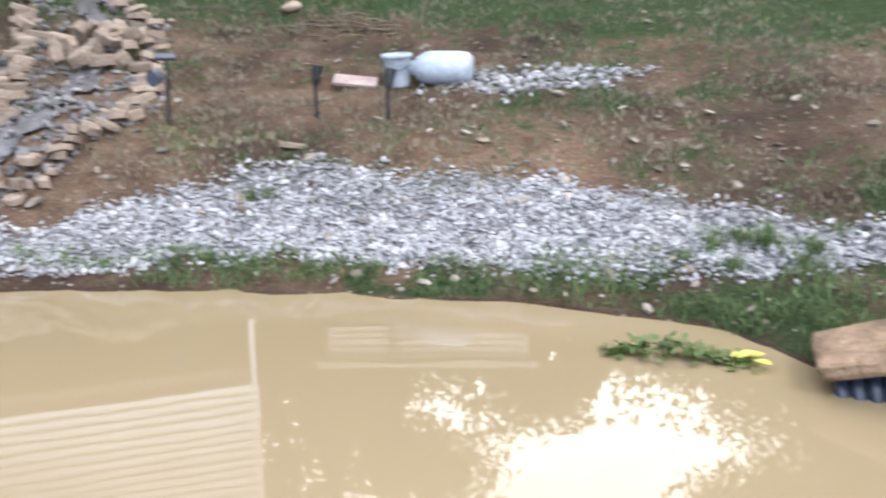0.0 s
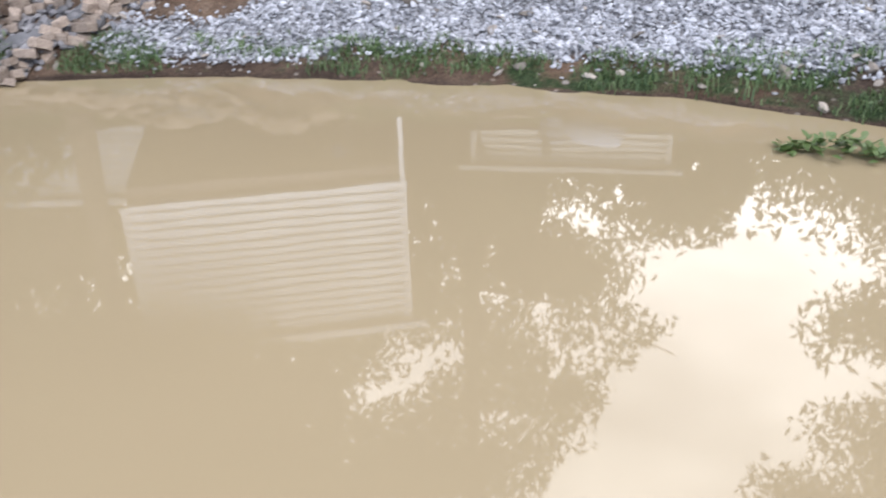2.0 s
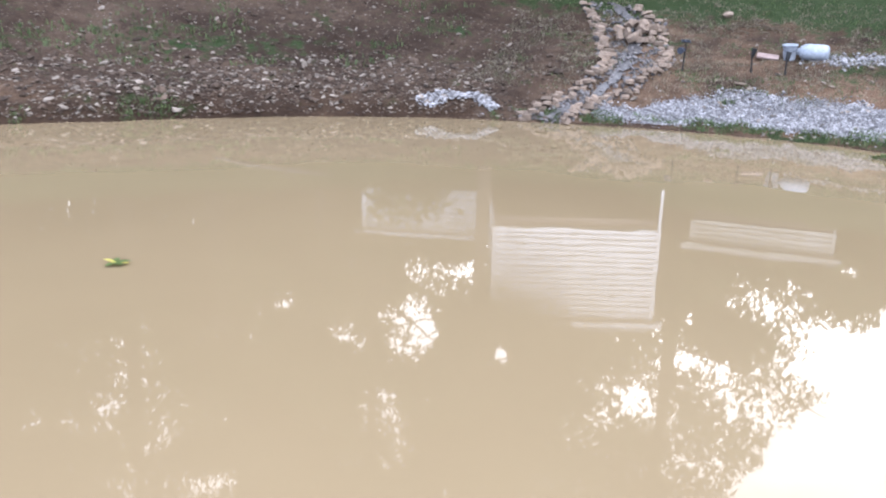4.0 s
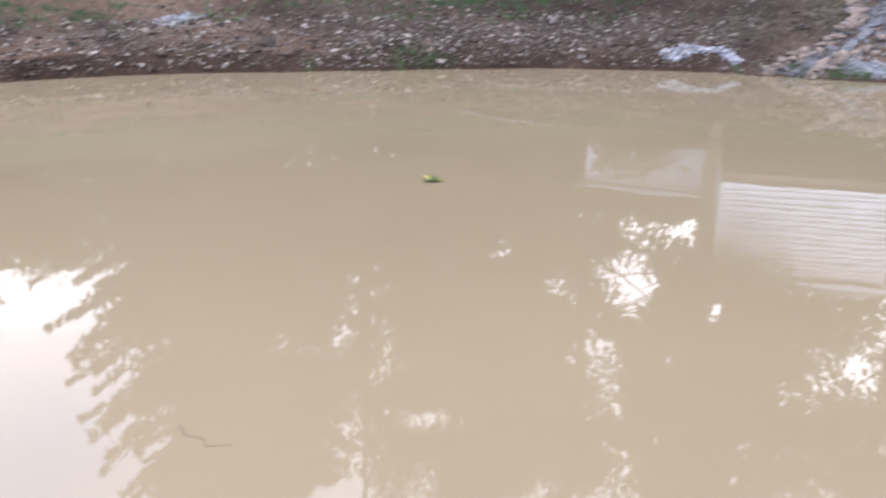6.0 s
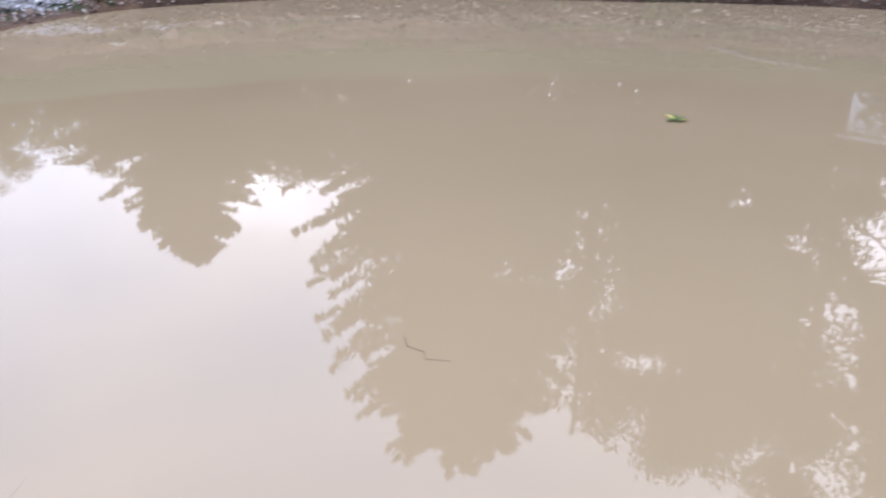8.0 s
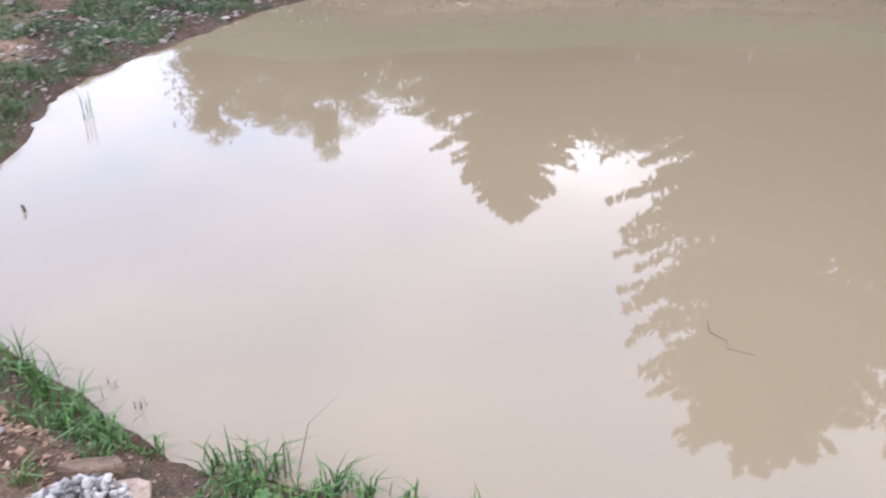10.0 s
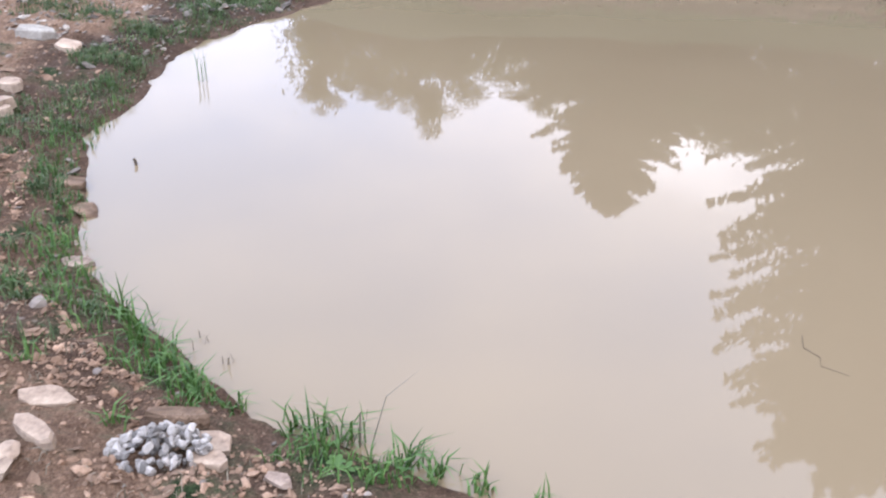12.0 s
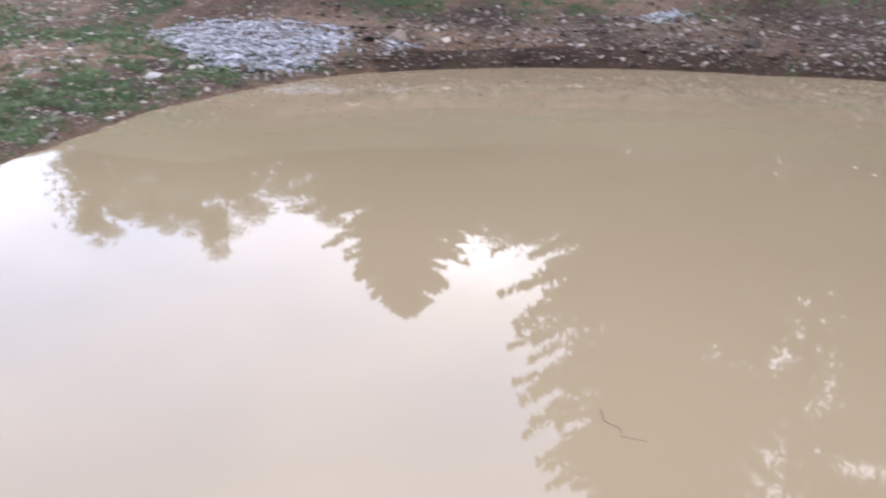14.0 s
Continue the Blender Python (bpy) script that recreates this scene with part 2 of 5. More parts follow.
def build_ground():
    seg = 1000
    d = [-0.9, -0.5, -0.25, -0.1]
    v = 0.0
    while v < 600:
        d.append(v)
        v += 0.05 if v < 2.5 else 0.09 if v < 7 else v * 0.06
    verts, faces, grass, wet, dry, under = [], [], [], [], [], []
    for i in range(seg):
        a = 2 * math.pi * i / seg
        rs, deg = float(shore_radius(a)), math.degrees(a)
        for dd in d:
            x, y = CX + (rs + dd) * math.cos(a), CY + (rs + dd) * math.sin(a)
            verts.append((x, y, height(x, y) if dd < 40 else smooth_height(x, y)))
            grass.append(grass_cover(x, y, dd, deg) if dd > 0 else 0.0)
            under.append(0.9 if 24 < deg < 96 and 0.1 < dd < 1.7 and inside(BED, x + 0.05 * noise.noise(Vector((x, y, 1)) * 6), y + 0.05 * noise.noise(Vector((x, y, 4)) * 6)) else 0.0)
            flat = min(1.0, max(0.0, (deg - 196) / 12)) * min(1.0, max(0.0, (330 - deg) / 12))
            pn = noise.noise(Vector((x, y, 8)) * 0.9)
            dry.append(flat * min(1.0, max(0.0, (dd - (-0.12 if deg > 250 else 1.7) + 0.4 * pn) / 0.4)) * ((0.85 if dd > 1.2 else 0.25 + 0.65 * min(1.0, max(0.0, (deg - 266) / 8 + pn))) if deg > 245 else 0.5 if dd < 4 else 0.3 if dd < 12 else 0.3) if dd > 0 else 0.0)
            if 20 < deg < 92 and 0.04 < dd < 6:
                dry[-1] = min(0.52, max(0.0, 0.20 + 0.5 * pn + 0.25 * noise.noise(Vector((x, y, 2)) * 3.0))) * min(1.0, (92 - deg) / 12)
            if 226 < deg < 268 and 0.4 < dd < 9:
                dry[-1] = max(dry[-1], 0.9 * min(1.0, max(0.0, (dd - (1.25 if deg < 240 else 0.6) + 0.4 * pn) / 0.3)) * min(1.0, (deg - 226) / 10))
            if 196 < deg < 318 and 0 <= dd < 0.45:
                dry[-1] = max(dry[-1], 0.3 * (1 - dd / 0.45))
            if 264 < deg < 318 and 0 <= dd < 1.2:
                dry[-1] = max(0.42 + 0.3 * pn, 0.85 * min(1.0, max(0.0, (dd - 0.30 + 0.25 * pn) / 0.25)))
            if 138 < deg < 204 and 0.25 < dd < 4:
                dry[-1] = max(dry[-1], min(0.5, max(0.0, 0.22 + 0.5 * pn)) * min(1.0, (deg - 138) / 20))
            edge = (0.02 if flat > 0.5 else 0.12) + 0.1 * noise.noise(Vector((x, y, 3)) * 1.7)
            cut = 0.5 if 96 < deg < 196 else 0.0
            wet.append(min(1.0, max(0.0, 1.0 - (dd - edge) / (0.12 if flat > 0.5 else 0.25))) * (0.2 if flat > 0.5 else 0.5 if deg < 92 else 1.0) if dd < 0.7 else 0.0)
            if cut and dd < 0.6:
                wet[-1] = max(wet[-1], cut)
    k = len(d)
    for i in range(seg):
        j = (i + 1) % seg
        for q in range(k - 1):
            faces.append((i * k + q, i * k + q + 1, j * k + q + 1, j * k + q))
    verts.append((CX, CY, -1.2))
    grass.append(0.0)
    wet.append(0.0)
    dry.append(0.0)
    under.append(0.0)
    c = len(verts) - 1
    for i in range(seg):
        faces.append((c, i * k, ((i + 1) % seg) * k))
    ob = mesh_object("ground", verts, faces, M_GROUND, smooth=True)
    for nm, vals in (("grass", grass), ("wet", wet), ("dry", dry), ("bed", under)):
        at = ob.data.attributes.new(nm, "FLOAT", "POINT")
        at.data.foreach_set("value", vals)
    return tagged(ob, "bare reddish clay bank with patchy grass round the pond", "ground", kind="structure")


build_ground()
wv, wf = [(CX, CY, 0.0)], []
for i in range(240):
    a = 2 * math.pi * i / 240
    r = float(shore_radius(a)) + 0.35
    wv.append((CX + r * math.cos(a), CY + r * math.sin(a), 0.0))
    wf.append((0, 1 + i, 1 + (i + 1) % 240))
tagged(mesh_object("water", wv, wf, M_WATER), "calm muddy tan pond water mirroring trees and sky", "water", kind="structure")


# ---- shapes that many things share ----
def rng_of(seed):
    return np.random.default_rng(seed)


def stone_template(seed, cuts=9, sub=2):
    """A faceted stone about one unit across."""
    g = rng_of(seed)
    bm = bmesh.new()
    bmesh.ops.create_icosphere(bm, subdivisions=sub, radius=0.5)
    v = np.array([x.co[:] for x in bm.verts])
    f = [[x.index for x in p.verts] for p in bm.faces]
    bm.free()
    for _ in range(cuts):
        nrm = g.normal(size=3)
        nrm /= np.linalg.norm(nrm)
        lim = g.uniform(0.24, 0.40)
        over = np.maximum(0.0, v @ nrm - lim)
        v = v - over[:, None] * nrm
    v *= 1 + g.normal(0, 0.02, (len(v), 1))
    v /= np.ptp(v, axis=0).max()
    return v, f


STONES = [stone_template(s) for s in range(10, 18)]
FLAKES = [stone_template(s, 14, 1) for s in range(50, 56)]
PEBBLES = [stone_template(s, 6, 1) for s in range(30, 36)]


def turn(g, tilt=0.3):
    return np.array((Euler((g.normal(0, tilt), g.normal(0, tilt), g.uniform(0, 6.283))).to_matrix()))


def scatter(name, templates, places, mat, label, category="", parent=None, smooth=False):
    """One joined mesh. places: (x, y, z, (sx, sy, sz), 3x3 turn)."""
    vs, fs, n = [], [], 0
    for i, (x, y, z, s, r) in enumerate(places):
        v, f = templates[i % len(templates)]
        vs.append((v * np.array(s)) @ r.T + np.array((x, y, z)))
        fs.extend([[k + n for k in p] for p in f])
        n += len(v)
    ob = mesh_object(name, np.concatenate(vs).tolist(), fs, mat, parent, smooth)
    return tagged(ob, label, category, kind="stuff")


def tube(bm, pts, radii, sides=8, cap=True):
    """A round bar along points."""
    rings = []
    for i, p in enumerate(pts):
        a, b = Vector(pts[max(0, i - 1)]), Vector(pts[min(len(pts) - 1, i + 1)])
        q = (b - a).to_track_quat("Z", "Y")
        rings.append([bm.verts.new(Vector(p) + q @ Vector((math.cos(6.2832 * k / sides) * radii[i], math.sin(6.2832 * k / sides) * radii[i], 0))) for k in range(sides)])
    for r, s in zip(rings, rings[1:]):
        for k in range(sides):
            bm.faces.new((r[k], r[(k + 1) % sides], s[(k + 1) % sides], s[k]))
    if cap:
        bm.faces.new(list(reversed(rings[0])))
        bm.faces.new(rings[-1])


def box(bm, cx, cy, cz, sx, sy, sz, m=None, bevel=0.0):
    r = bmesh.ops.create_cube(bm, size=1.0)
    bmesh.ops.scale(bm, vec=(sx, sy, sz), verts=r["verts"])
    if bevel:
        ed = list({e for v in r["verts"] for e in v.link_edges})
        r = bmesh.ops.bevel(bm, geom=ed, offset=bevel, segments=2, affect="EDGES", profile=0.6)
    if m is not None:
        bmesh.ops.transform(bm, matrix=m, verts=r["verts"])
    bmesh.ops.translate(bm, vec=(cx, cy, cz), verts=r["verts"])


# ---- materials of the things ----
M_GRAVEL = two_tone("grey_gravel", (0.20, 0.193, 0.198), (0.35, 0.34, 0.348), 9.0, 0.9, 60, 0.4, 0.004, island=0.42)
M_LIME = two_tone("pale_limestone", (0.13, 0.104, 0.084), (0.27, 0.228, 0.19), 6.0, 0.88, 55, 0.5, 0.006, island=0.4)
M_STONE = two_tone("tan_stone", (0.165, 0.118, 0.09), (0.335, 0.262, 0.203), 9.0, 0.85, 70, 0.6, 0.006, obj=0.3)
M_CREAM = two_tone("cream_stone", (0.25, 0.178, 0.128), (0.47, 0.365, 0.27), 7.0, 0.88, 60, 0.6, 0.005, obj=0.2)
M_GREYSTONE = two_tone("grey_channel_stone", (0.085, 0.078, 0.08), (0.19, 0.175, 0.17), 9.0, 0.8, 70, 0.5, 0.005, island=0.45)
M_WHITESTONE = two_tone("whitish_stone", (0.27, 0.24, 0.20), (0.42, 0.385, 0.33), 7.0, 0.85, 55, 0.5, 0.006, obj=0.15)
M_PEBBLE = two_tone("grey_pebble", (0.19, 0.172, 0.152), (0.40, 0.37, 0.335), 14.0, 0.8, 80, 0.4, 0.003, obj=0.6)
M_SLAB = two_tone("brown_rock", (0.115, 0.072, 0.045), (0.38, 0.262, 0.175), 5.5, 0.92, 34, 1.0, 0.035)
M_DARKSTONE = two_tone("dark_stone", (0.034, 0.026, 0.024), (0.075, 0.058, 0.052), 9.0, 0.8, 60, 0.5, 0.006)
M_PIPE = plain("black_plastic_pipe", (0.020, 0.025, 0.044), 0.30, 0.0, 0.5, 0.45, 18)
M_BLACK = plain("black_plastic", (0.016, 0.016, 0.018), 0.45)
M_NAVY = plain("dark_blue_plastic", (0.05, 0.06, 0.085), 0.4)
M_PANEL = plain("solar_glass", (0.035, 0.04, 0.06), 0.15, 0.0, 0.6)
M_LENS = plain("mirror_lens", (0.9, 0.92, 0.95), 0.06, 1.0, 0.5, 0.03)
M_WHITEPL = two_tone("white_plastic", (0.28, 0.315, 0.37), (0.37, 0.405, 0.46), 5.0, 0.45, 25, 0.1, 0.002)
M_BOARD = two_tone("weathered_board", (0.24, 0.175, 0.16), (0.34, 0.26, 0.24), 6.0, 0.8, 50, 0.3, 0.002)
M_BARK = two_tone("bark", (0.075, 0.058, 0.045), (0.15, 0.12, 0.095), 4.0, 0.95, 26, 0.9, 0.03)
M_DEADBARK = two_tone("dead_wood", (0.08, 0.07, 0.065), (0.18, 0.165, 0.155), 5.0, 0.9, 40, 0.6, 0.01)
M_TWIG = plain("wet_twig", (0.10, 0.075, 0.05), 0.7)
M_CLOD = two_tone("clay_clods", (0.040, 0.028, 0.021), (0.115, 0.082, 0.062), 5.0, 0.95, 45, 0.7, 0.01, island=0.4)
M_FLAKE = two_tone("stone_flakes", (0.155, 0.132, 0.108), (0.345, 0.305, 0.255), 6.0, 0.9, 60, 0.5, 0.005, island=0.55)
M_CLAY = two_tone("pale_clay", (0.155, 0.090, 0.054), (0.34, 0.23, 0.156), 6.0, 0.95, 60, 0.6, 0.006, island=0.4)
M_SIDING = two_tone("white_siding", (0.76, 0.77, 0.80), (0.84, 0.85, 0.87), 1.5, 0.6, 12, 0.1, 0.003, obj=0.06)
# Greyer than M_SIDING, to keep the low house faint in the water's mirror image.
M_GREYSIDING = two_tone("grey_siding", (0.36, 0.35, 0.33), (0.48, 0.47, 0.45), 1.5, 0.7, 12, 0.2, 0.003, obj=0.1)
M_TRIM = two_tone("white_trim", (0.74, 0.75, 0.77), (0.82, 0.82, 0.84), 2.0, 0.5, 14, 0.1, 0.002)
M_ROOF = two_tone("grey_roofing", (0.14, 0.135, 0.14), (0.24, 0.235, 0.24), 3.0, 0.85, 22, 0.5, 0.01)
M_DARKGLASS = plain("dark_window", (0.03, 0.035, 0.04), 0.08, 0.0, 0.6)
M_TRICKLE = plain("trickling_water", (0.10, 0.094, 0.095), 0.22, 0.0, 0.5, 0.5, 9)


def leaf_material(name, a, b_, rough=0.55, w=0.4):
    m, n, l, b = material(name, rough, 0.35)
    geo = n.new("ShaderNodeNewGeometry")
    col = ramp(n, l, geo.outputs["Random Per Island"], [(0.0, a), (1.0, b_)])
    col = mix(n, l, 0.6, col, ramp(n, l, noise_node(n, l, 1.3, 3.0), [(0.3, (1 - w, 1 - w, 1 - w)), (0.7, (1 + w, 1 + w, 1 + w))]), "MULTIPLY")
    l.new(col, b.inputs["Base Color"])
    tr = n.new("ShaderNodeBsdfTranslucent")
    l.new(col, tr.inputs["Color"])
    sh = n.new("ShaderNodeMixShader")
    sh.inputs[0].default_value = 0.25
    l.new(b.outputs[0], sh.inputs[1])
    l.new(tr.outputs[0], sh.inputs[2])
    l.new(sh.outputs[0], n["Material Output"].inputs["Surface"])
    return m


M_LEAF = leaf_material("broad_leaves", (0.028, 0.055, 0.014), (0.075, 0.12, 0.034))
M_NEEDLE = leaf_material("conifer_needles", (0.020, 0.042, 0.018), (0.050, 0.082, 0.034))
M_GRASS = leaf_material("grass_blades", (0.040, 0.095, 0.020), (0.120, 0.215, 0.055), 0.5)
M_GRASSDARK = leaf_material("dull_grass_blades", (0.040, 0.076, 0.026), (0.135, 0.180, 0.072), 0.6)
M_DRYGRASS = leaf_material("dry_grass", (0.13, 0.112, 0.078), (0.29, 0.25, 0.18), 0.7)
M_WEED = leaf_material("pond_weed", (0.04, 0.075, 0.02), (0.11, 0.15, 0.045), 0.4)
M_YELLOW = leaf_material("yellow_leaf", (0.46, 0.42, 0.07), (0.56, 0.52, 0.14), 0.45, 0.1)
M_FRESH = leaf_material("fresh_leaf", (0.10, 0.24, 0.05), (0.22, 0.36, 0.10), 0.4, 0.2)


# ---- trees ----
def leaf_quads(centres, size, g, hang=0.0):
    n = len(centres)
    d = g.normal(size=(n, 3))
    d[:, 2] -= hang
    d /= np.linalg.norm(d, axis=1)[:, None]
    e = np.cross(d, g.normal(size=(n, 3)))
    e /= np.linalg.norm(e, axis=1)[:, None]
    s = size * g.uniform(0.6, 1.3, (n, 1))
    a, b = d * s, e * s * 0.34
    v = np.stack([centres - a, centres + b, centres + a, centres - b], 1).reshape(-1, 3)
    f = np.arange(4 * n).reshape(-1, 4)
    return v, f


def broadleaf(seed, h, radius, base):
    """A broad tree: bent tapered trunk, limbs, and clumps of leaves with gaps. Height h, crown from base up."""
    g = rng_of(seed)
    tree = new("broadleaf_tree")
    bm = bmesh.new()
    r0 = 0.013 * h + 0.03
    bend = g.normal(0, 0.03 * h, 2)
    axis = [Vector((bend[0] * (k / 8) ** 2, bend[1] * (k / 8) ** 2, h * 0.9 * k / 8 - 0.3)) for k in range(9)]
    tube(bm, axis, [r0 * (1.15 - k / 8) + 0.02 for k in range(9)], 10)
    tips = []
    for i in range(26):
        u = g.uniform(base / h, 0.9)
        p = Vector((bend[0] * u * u, bend[1] * u * u, h * 0.9 * u))
        a = g.uniform(0, 6.283)
        reach = radius * (1.0 - 0.75 * ((u - base / h) / (1 - base / h)) ** 1.6) * g.uniform(0.55, 1.0)
        q = p + Vector((math.cos(a) * reach, math.sin(a) * reach, reach * g.uniform(0.15, 0.7)))
        m1 = p.lerp(q, 0.5) + Vector((0, 0, -0.06 * reach))
        tube(bm, [p, m1, q], [r0 * 0.38 * (1.1 - u), r0 * 0.2, 0.012], 5)
        tips += [(p.lerp(q, s), 0.45 + 0.12 * radius) for s in (0.45, 0.65, 0.85, 1.0, 1.08)]
    part("trunk", bm, M_BARK, tree)
    cs = []
    for p, r in tips:
        if g.uniform() < 0.10:
            continue
        k = int(95 + 40 * r)
        d = g.normal(size=(k, 3))
        d *= (r * g.uniform(0.15, 1.0, (k, 1)) ** 0.5) / np.linalg.norm(d, axis=1)[:, None]
        d[:, 2] *= 0.7
        cs.append(np.array(p) + d)
    v, f = leaf_quads(np.concatenate(cs), 0.115, g, 0.3)
    mesh_object("crown", v.tolist(), f.tolist(), M_LEAF, tree)
    return tree


def conifer(seed, h, radius, droop=0.35, power=0.72):
    """A conifer with long boughs set with needles; a negative droop lets the boughs rise."""
    g = rng_of(seed)
    tree = new("conifer_tree")
    bm = bmesh.new()
    tube(bm, [(0, 0, -0.3), (0, 0, h * 0.5), (0, 0, h)], [0.016 * h, 0.010 * h, 0.015], 10)
    cs = []
    z = 0.9
    while z < h - 0.15:
        u = z / h
        for k in range(10):
            a = g.uniform(0, 6.283)
            reach = radius * (1 - u) ** power * g.uniform(0.62, 1.15) + 0.12
            pts = []
            for s in (0, 0.33, 0.66, 1.0):
                dz = -droop * reach * (s ** 1.4)
                pts.append(Vector((math.cos(a) * reach * s, math.sin(a) * reach * s, z + dz)))
            if k < 5:
                tube(bm, [p.lerp(pts[0], 0.15) for p in pts], [0.03 * (1.1 - u), 0.02, 0.012, 0.004], 4, False)
            n = int(16 + 46 * reach)
            s = g.uniform(0.12, 1.02, n)
            c = np.stack([np.interp(s, (0, 0.33, 0.66, 1), [p[i] for p in pts]) for i in range(3)], 1)
            side = np.stack([-np.sin(a) * np.ones(n), np.cos(a) * np.ones(n), np.zeros(n)], 1)
            c += side * (g.normal(0, 1, n) * (0.07 + 0.13 * reach * (1 - s)))[:, None]
            c[:, 2] -= g.uniform(0.0, 0.30, n) * (1.15 - s)
            cs.append(c)
        z += 0.27 + 0.012 * h * (1 - u)
    top = np.zeros((26, 3))
    top[:, 2] = h - g.uniform(-0.12, 0.5, 26)
    cs.append(top + g.normal(0, 0.05, (26, 3)))
    part("trunk", bm, M_BARK, tree)
    v, f = leaf_quads(np.concatenate(cs), 0.17, g, 1.6)
    mesh_object("crown", v.tolist(), f.tolist(), M_NEEDLE, tree)
    return tree


BROAD = [broadleaf(101, 13.0, 3.7, 3.2), broadleaf(102, 13.0, 3.3, 2.4), broadleaf(103, 13.0, 4.1, 3.8)]
BROAD_LABEL = ["tall leafy green tree with gaps in its crown", "narrow leafy green tree standing on the slope", "spreading leafy green tree behind the bank"]


def plant(kind, x, y, top, wide=1.0, spin=0.0, first=False):
    """Sets a copy so that its top stands at that height over the water."""
    src = BROAD[kind]
    gz = smooth_height(x, y) - 0.1
    s = (top - gz) / 13.0
    m = Matrix.Translation((x, y, gz)) @ Matrix.Rotation(spin, 4, "Z") @ Matrix.Diagonal((s * wide, s * wide, s, 1))
    if first:
        src.matrix_world = m
        ob = src
    else:
        ob = copy_thing(src, m)
        ob.matrix_basis = m
    return tagged(ob, BROAD_LABEL[kind], "tree", "trees behind the pond")


STAND = [(0, -15.2, 20.4, 18.5, 1.05, 3.0), (1, -16.4, 18.2, 16.5, 1.15, 4.0), (0, -17.2, 27.5, 21.0, 1.1, 2.4),
         (1, 11.0, 22.5, 15.0, 1.0, 5.2), (0, 10.5, 29.0, 17.5, 1.0, 0.9), (2, 15.0, 19.0, 15.0, 1.0, 3.3),
         (1, 18.0, 13.0, 14.0, 1.0, 1.9), (1, -32.2, 8.3, 9.8, 1.5, 0.2), (0, -33.8, 5.4, 11.0, 1.0, 1.4), (2, -34.0, 2.9, 10.0, 1.2, 2.1),
         (1, -33.8, 1.0, 9.9, 1.1, 3.3), (2, -31.0, 14.6, 10.2, 1.1, 0.8), (0, -26.5, 19.5, 14.5, 1.2, 1.7),
         (1, -9.6, 22.9, 5.6, 1.3, 2.9), (2, -24.2, 12.9, 8.4, 1.7, 0.6), (2, -17.6, 21.8, 9.5, 1.5, 1.2), (0, -20.0, 19.4, 10.0, 1.4, 3.9), (1, -12.4, 21.4, 6.6, 1.2, 1.8)]
_first = set()
for k, x, y, top, wide, spin in STAND:
    plant(k, x, y, top, wide, spin, k not in _first)
    _first.add(k)


# ---- the grove above the channel: tall crowns, a sky lane between them shaped to the camera's view ----
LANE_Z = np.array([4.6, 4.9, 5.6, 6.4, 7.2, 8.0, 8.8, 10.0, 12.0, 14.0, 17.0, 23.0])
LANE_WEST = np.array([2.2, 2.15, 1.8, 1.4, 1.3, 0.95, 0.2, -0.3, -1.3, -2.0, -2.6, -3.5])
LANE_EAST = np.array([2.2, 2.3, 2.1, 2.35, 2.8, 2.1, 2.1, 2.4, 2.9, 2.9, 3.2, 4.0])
# openings through the crowns, fitted to the camera's view: place, half width and half height of each
VIEW_OPENINGS = [(-10.7, 8.45, 0.75, 0.85), (-11.35, 8.2, 0.5, 0.4), (-12.8, 9.0, 0.7, 0.45), (-11.6, 12.1, 0.85, 1.25), (-11.9, 10.9, 0.4, 0.5), (-16.0, 8.5, 0.4, 0.25), (-7.75, 8.7, 0.32, 0.3),
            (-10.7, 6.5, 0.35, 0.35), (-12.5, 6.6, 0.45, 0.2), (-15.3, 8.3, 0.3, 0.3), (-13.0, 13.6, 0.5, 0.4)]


def view_gap(p):
    """True where leaves are left out so that the camera finds sky mirrored there."""
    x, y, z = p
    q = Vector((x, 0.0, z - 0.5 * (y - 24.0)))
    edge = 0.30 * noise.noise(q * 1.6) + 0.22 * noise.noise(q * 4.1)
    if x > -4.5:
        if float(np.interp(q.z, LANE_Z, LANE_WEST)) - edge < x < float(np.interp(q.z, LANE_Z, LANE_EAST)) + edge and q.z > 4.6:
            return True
    # Carries the leaf along the camera's mirrored line of sight onto y = 24.
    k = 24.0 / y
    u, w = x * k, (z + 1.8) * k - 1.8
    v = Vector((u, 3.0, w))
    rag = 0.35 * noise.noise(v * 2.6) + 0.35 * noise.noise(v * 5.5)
    for ox, oz, rx, rz in VIEW_OPENINGS:
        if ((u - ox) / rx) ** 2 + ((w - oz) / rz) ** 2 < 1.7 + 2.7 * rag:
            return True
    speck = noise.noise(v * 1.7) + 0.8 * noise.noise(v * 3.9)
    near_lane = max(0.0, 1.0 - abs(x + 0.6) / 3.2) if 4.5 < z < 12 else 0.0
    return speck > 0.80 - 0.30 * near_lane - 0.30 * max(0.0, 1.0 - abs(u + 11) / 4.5)


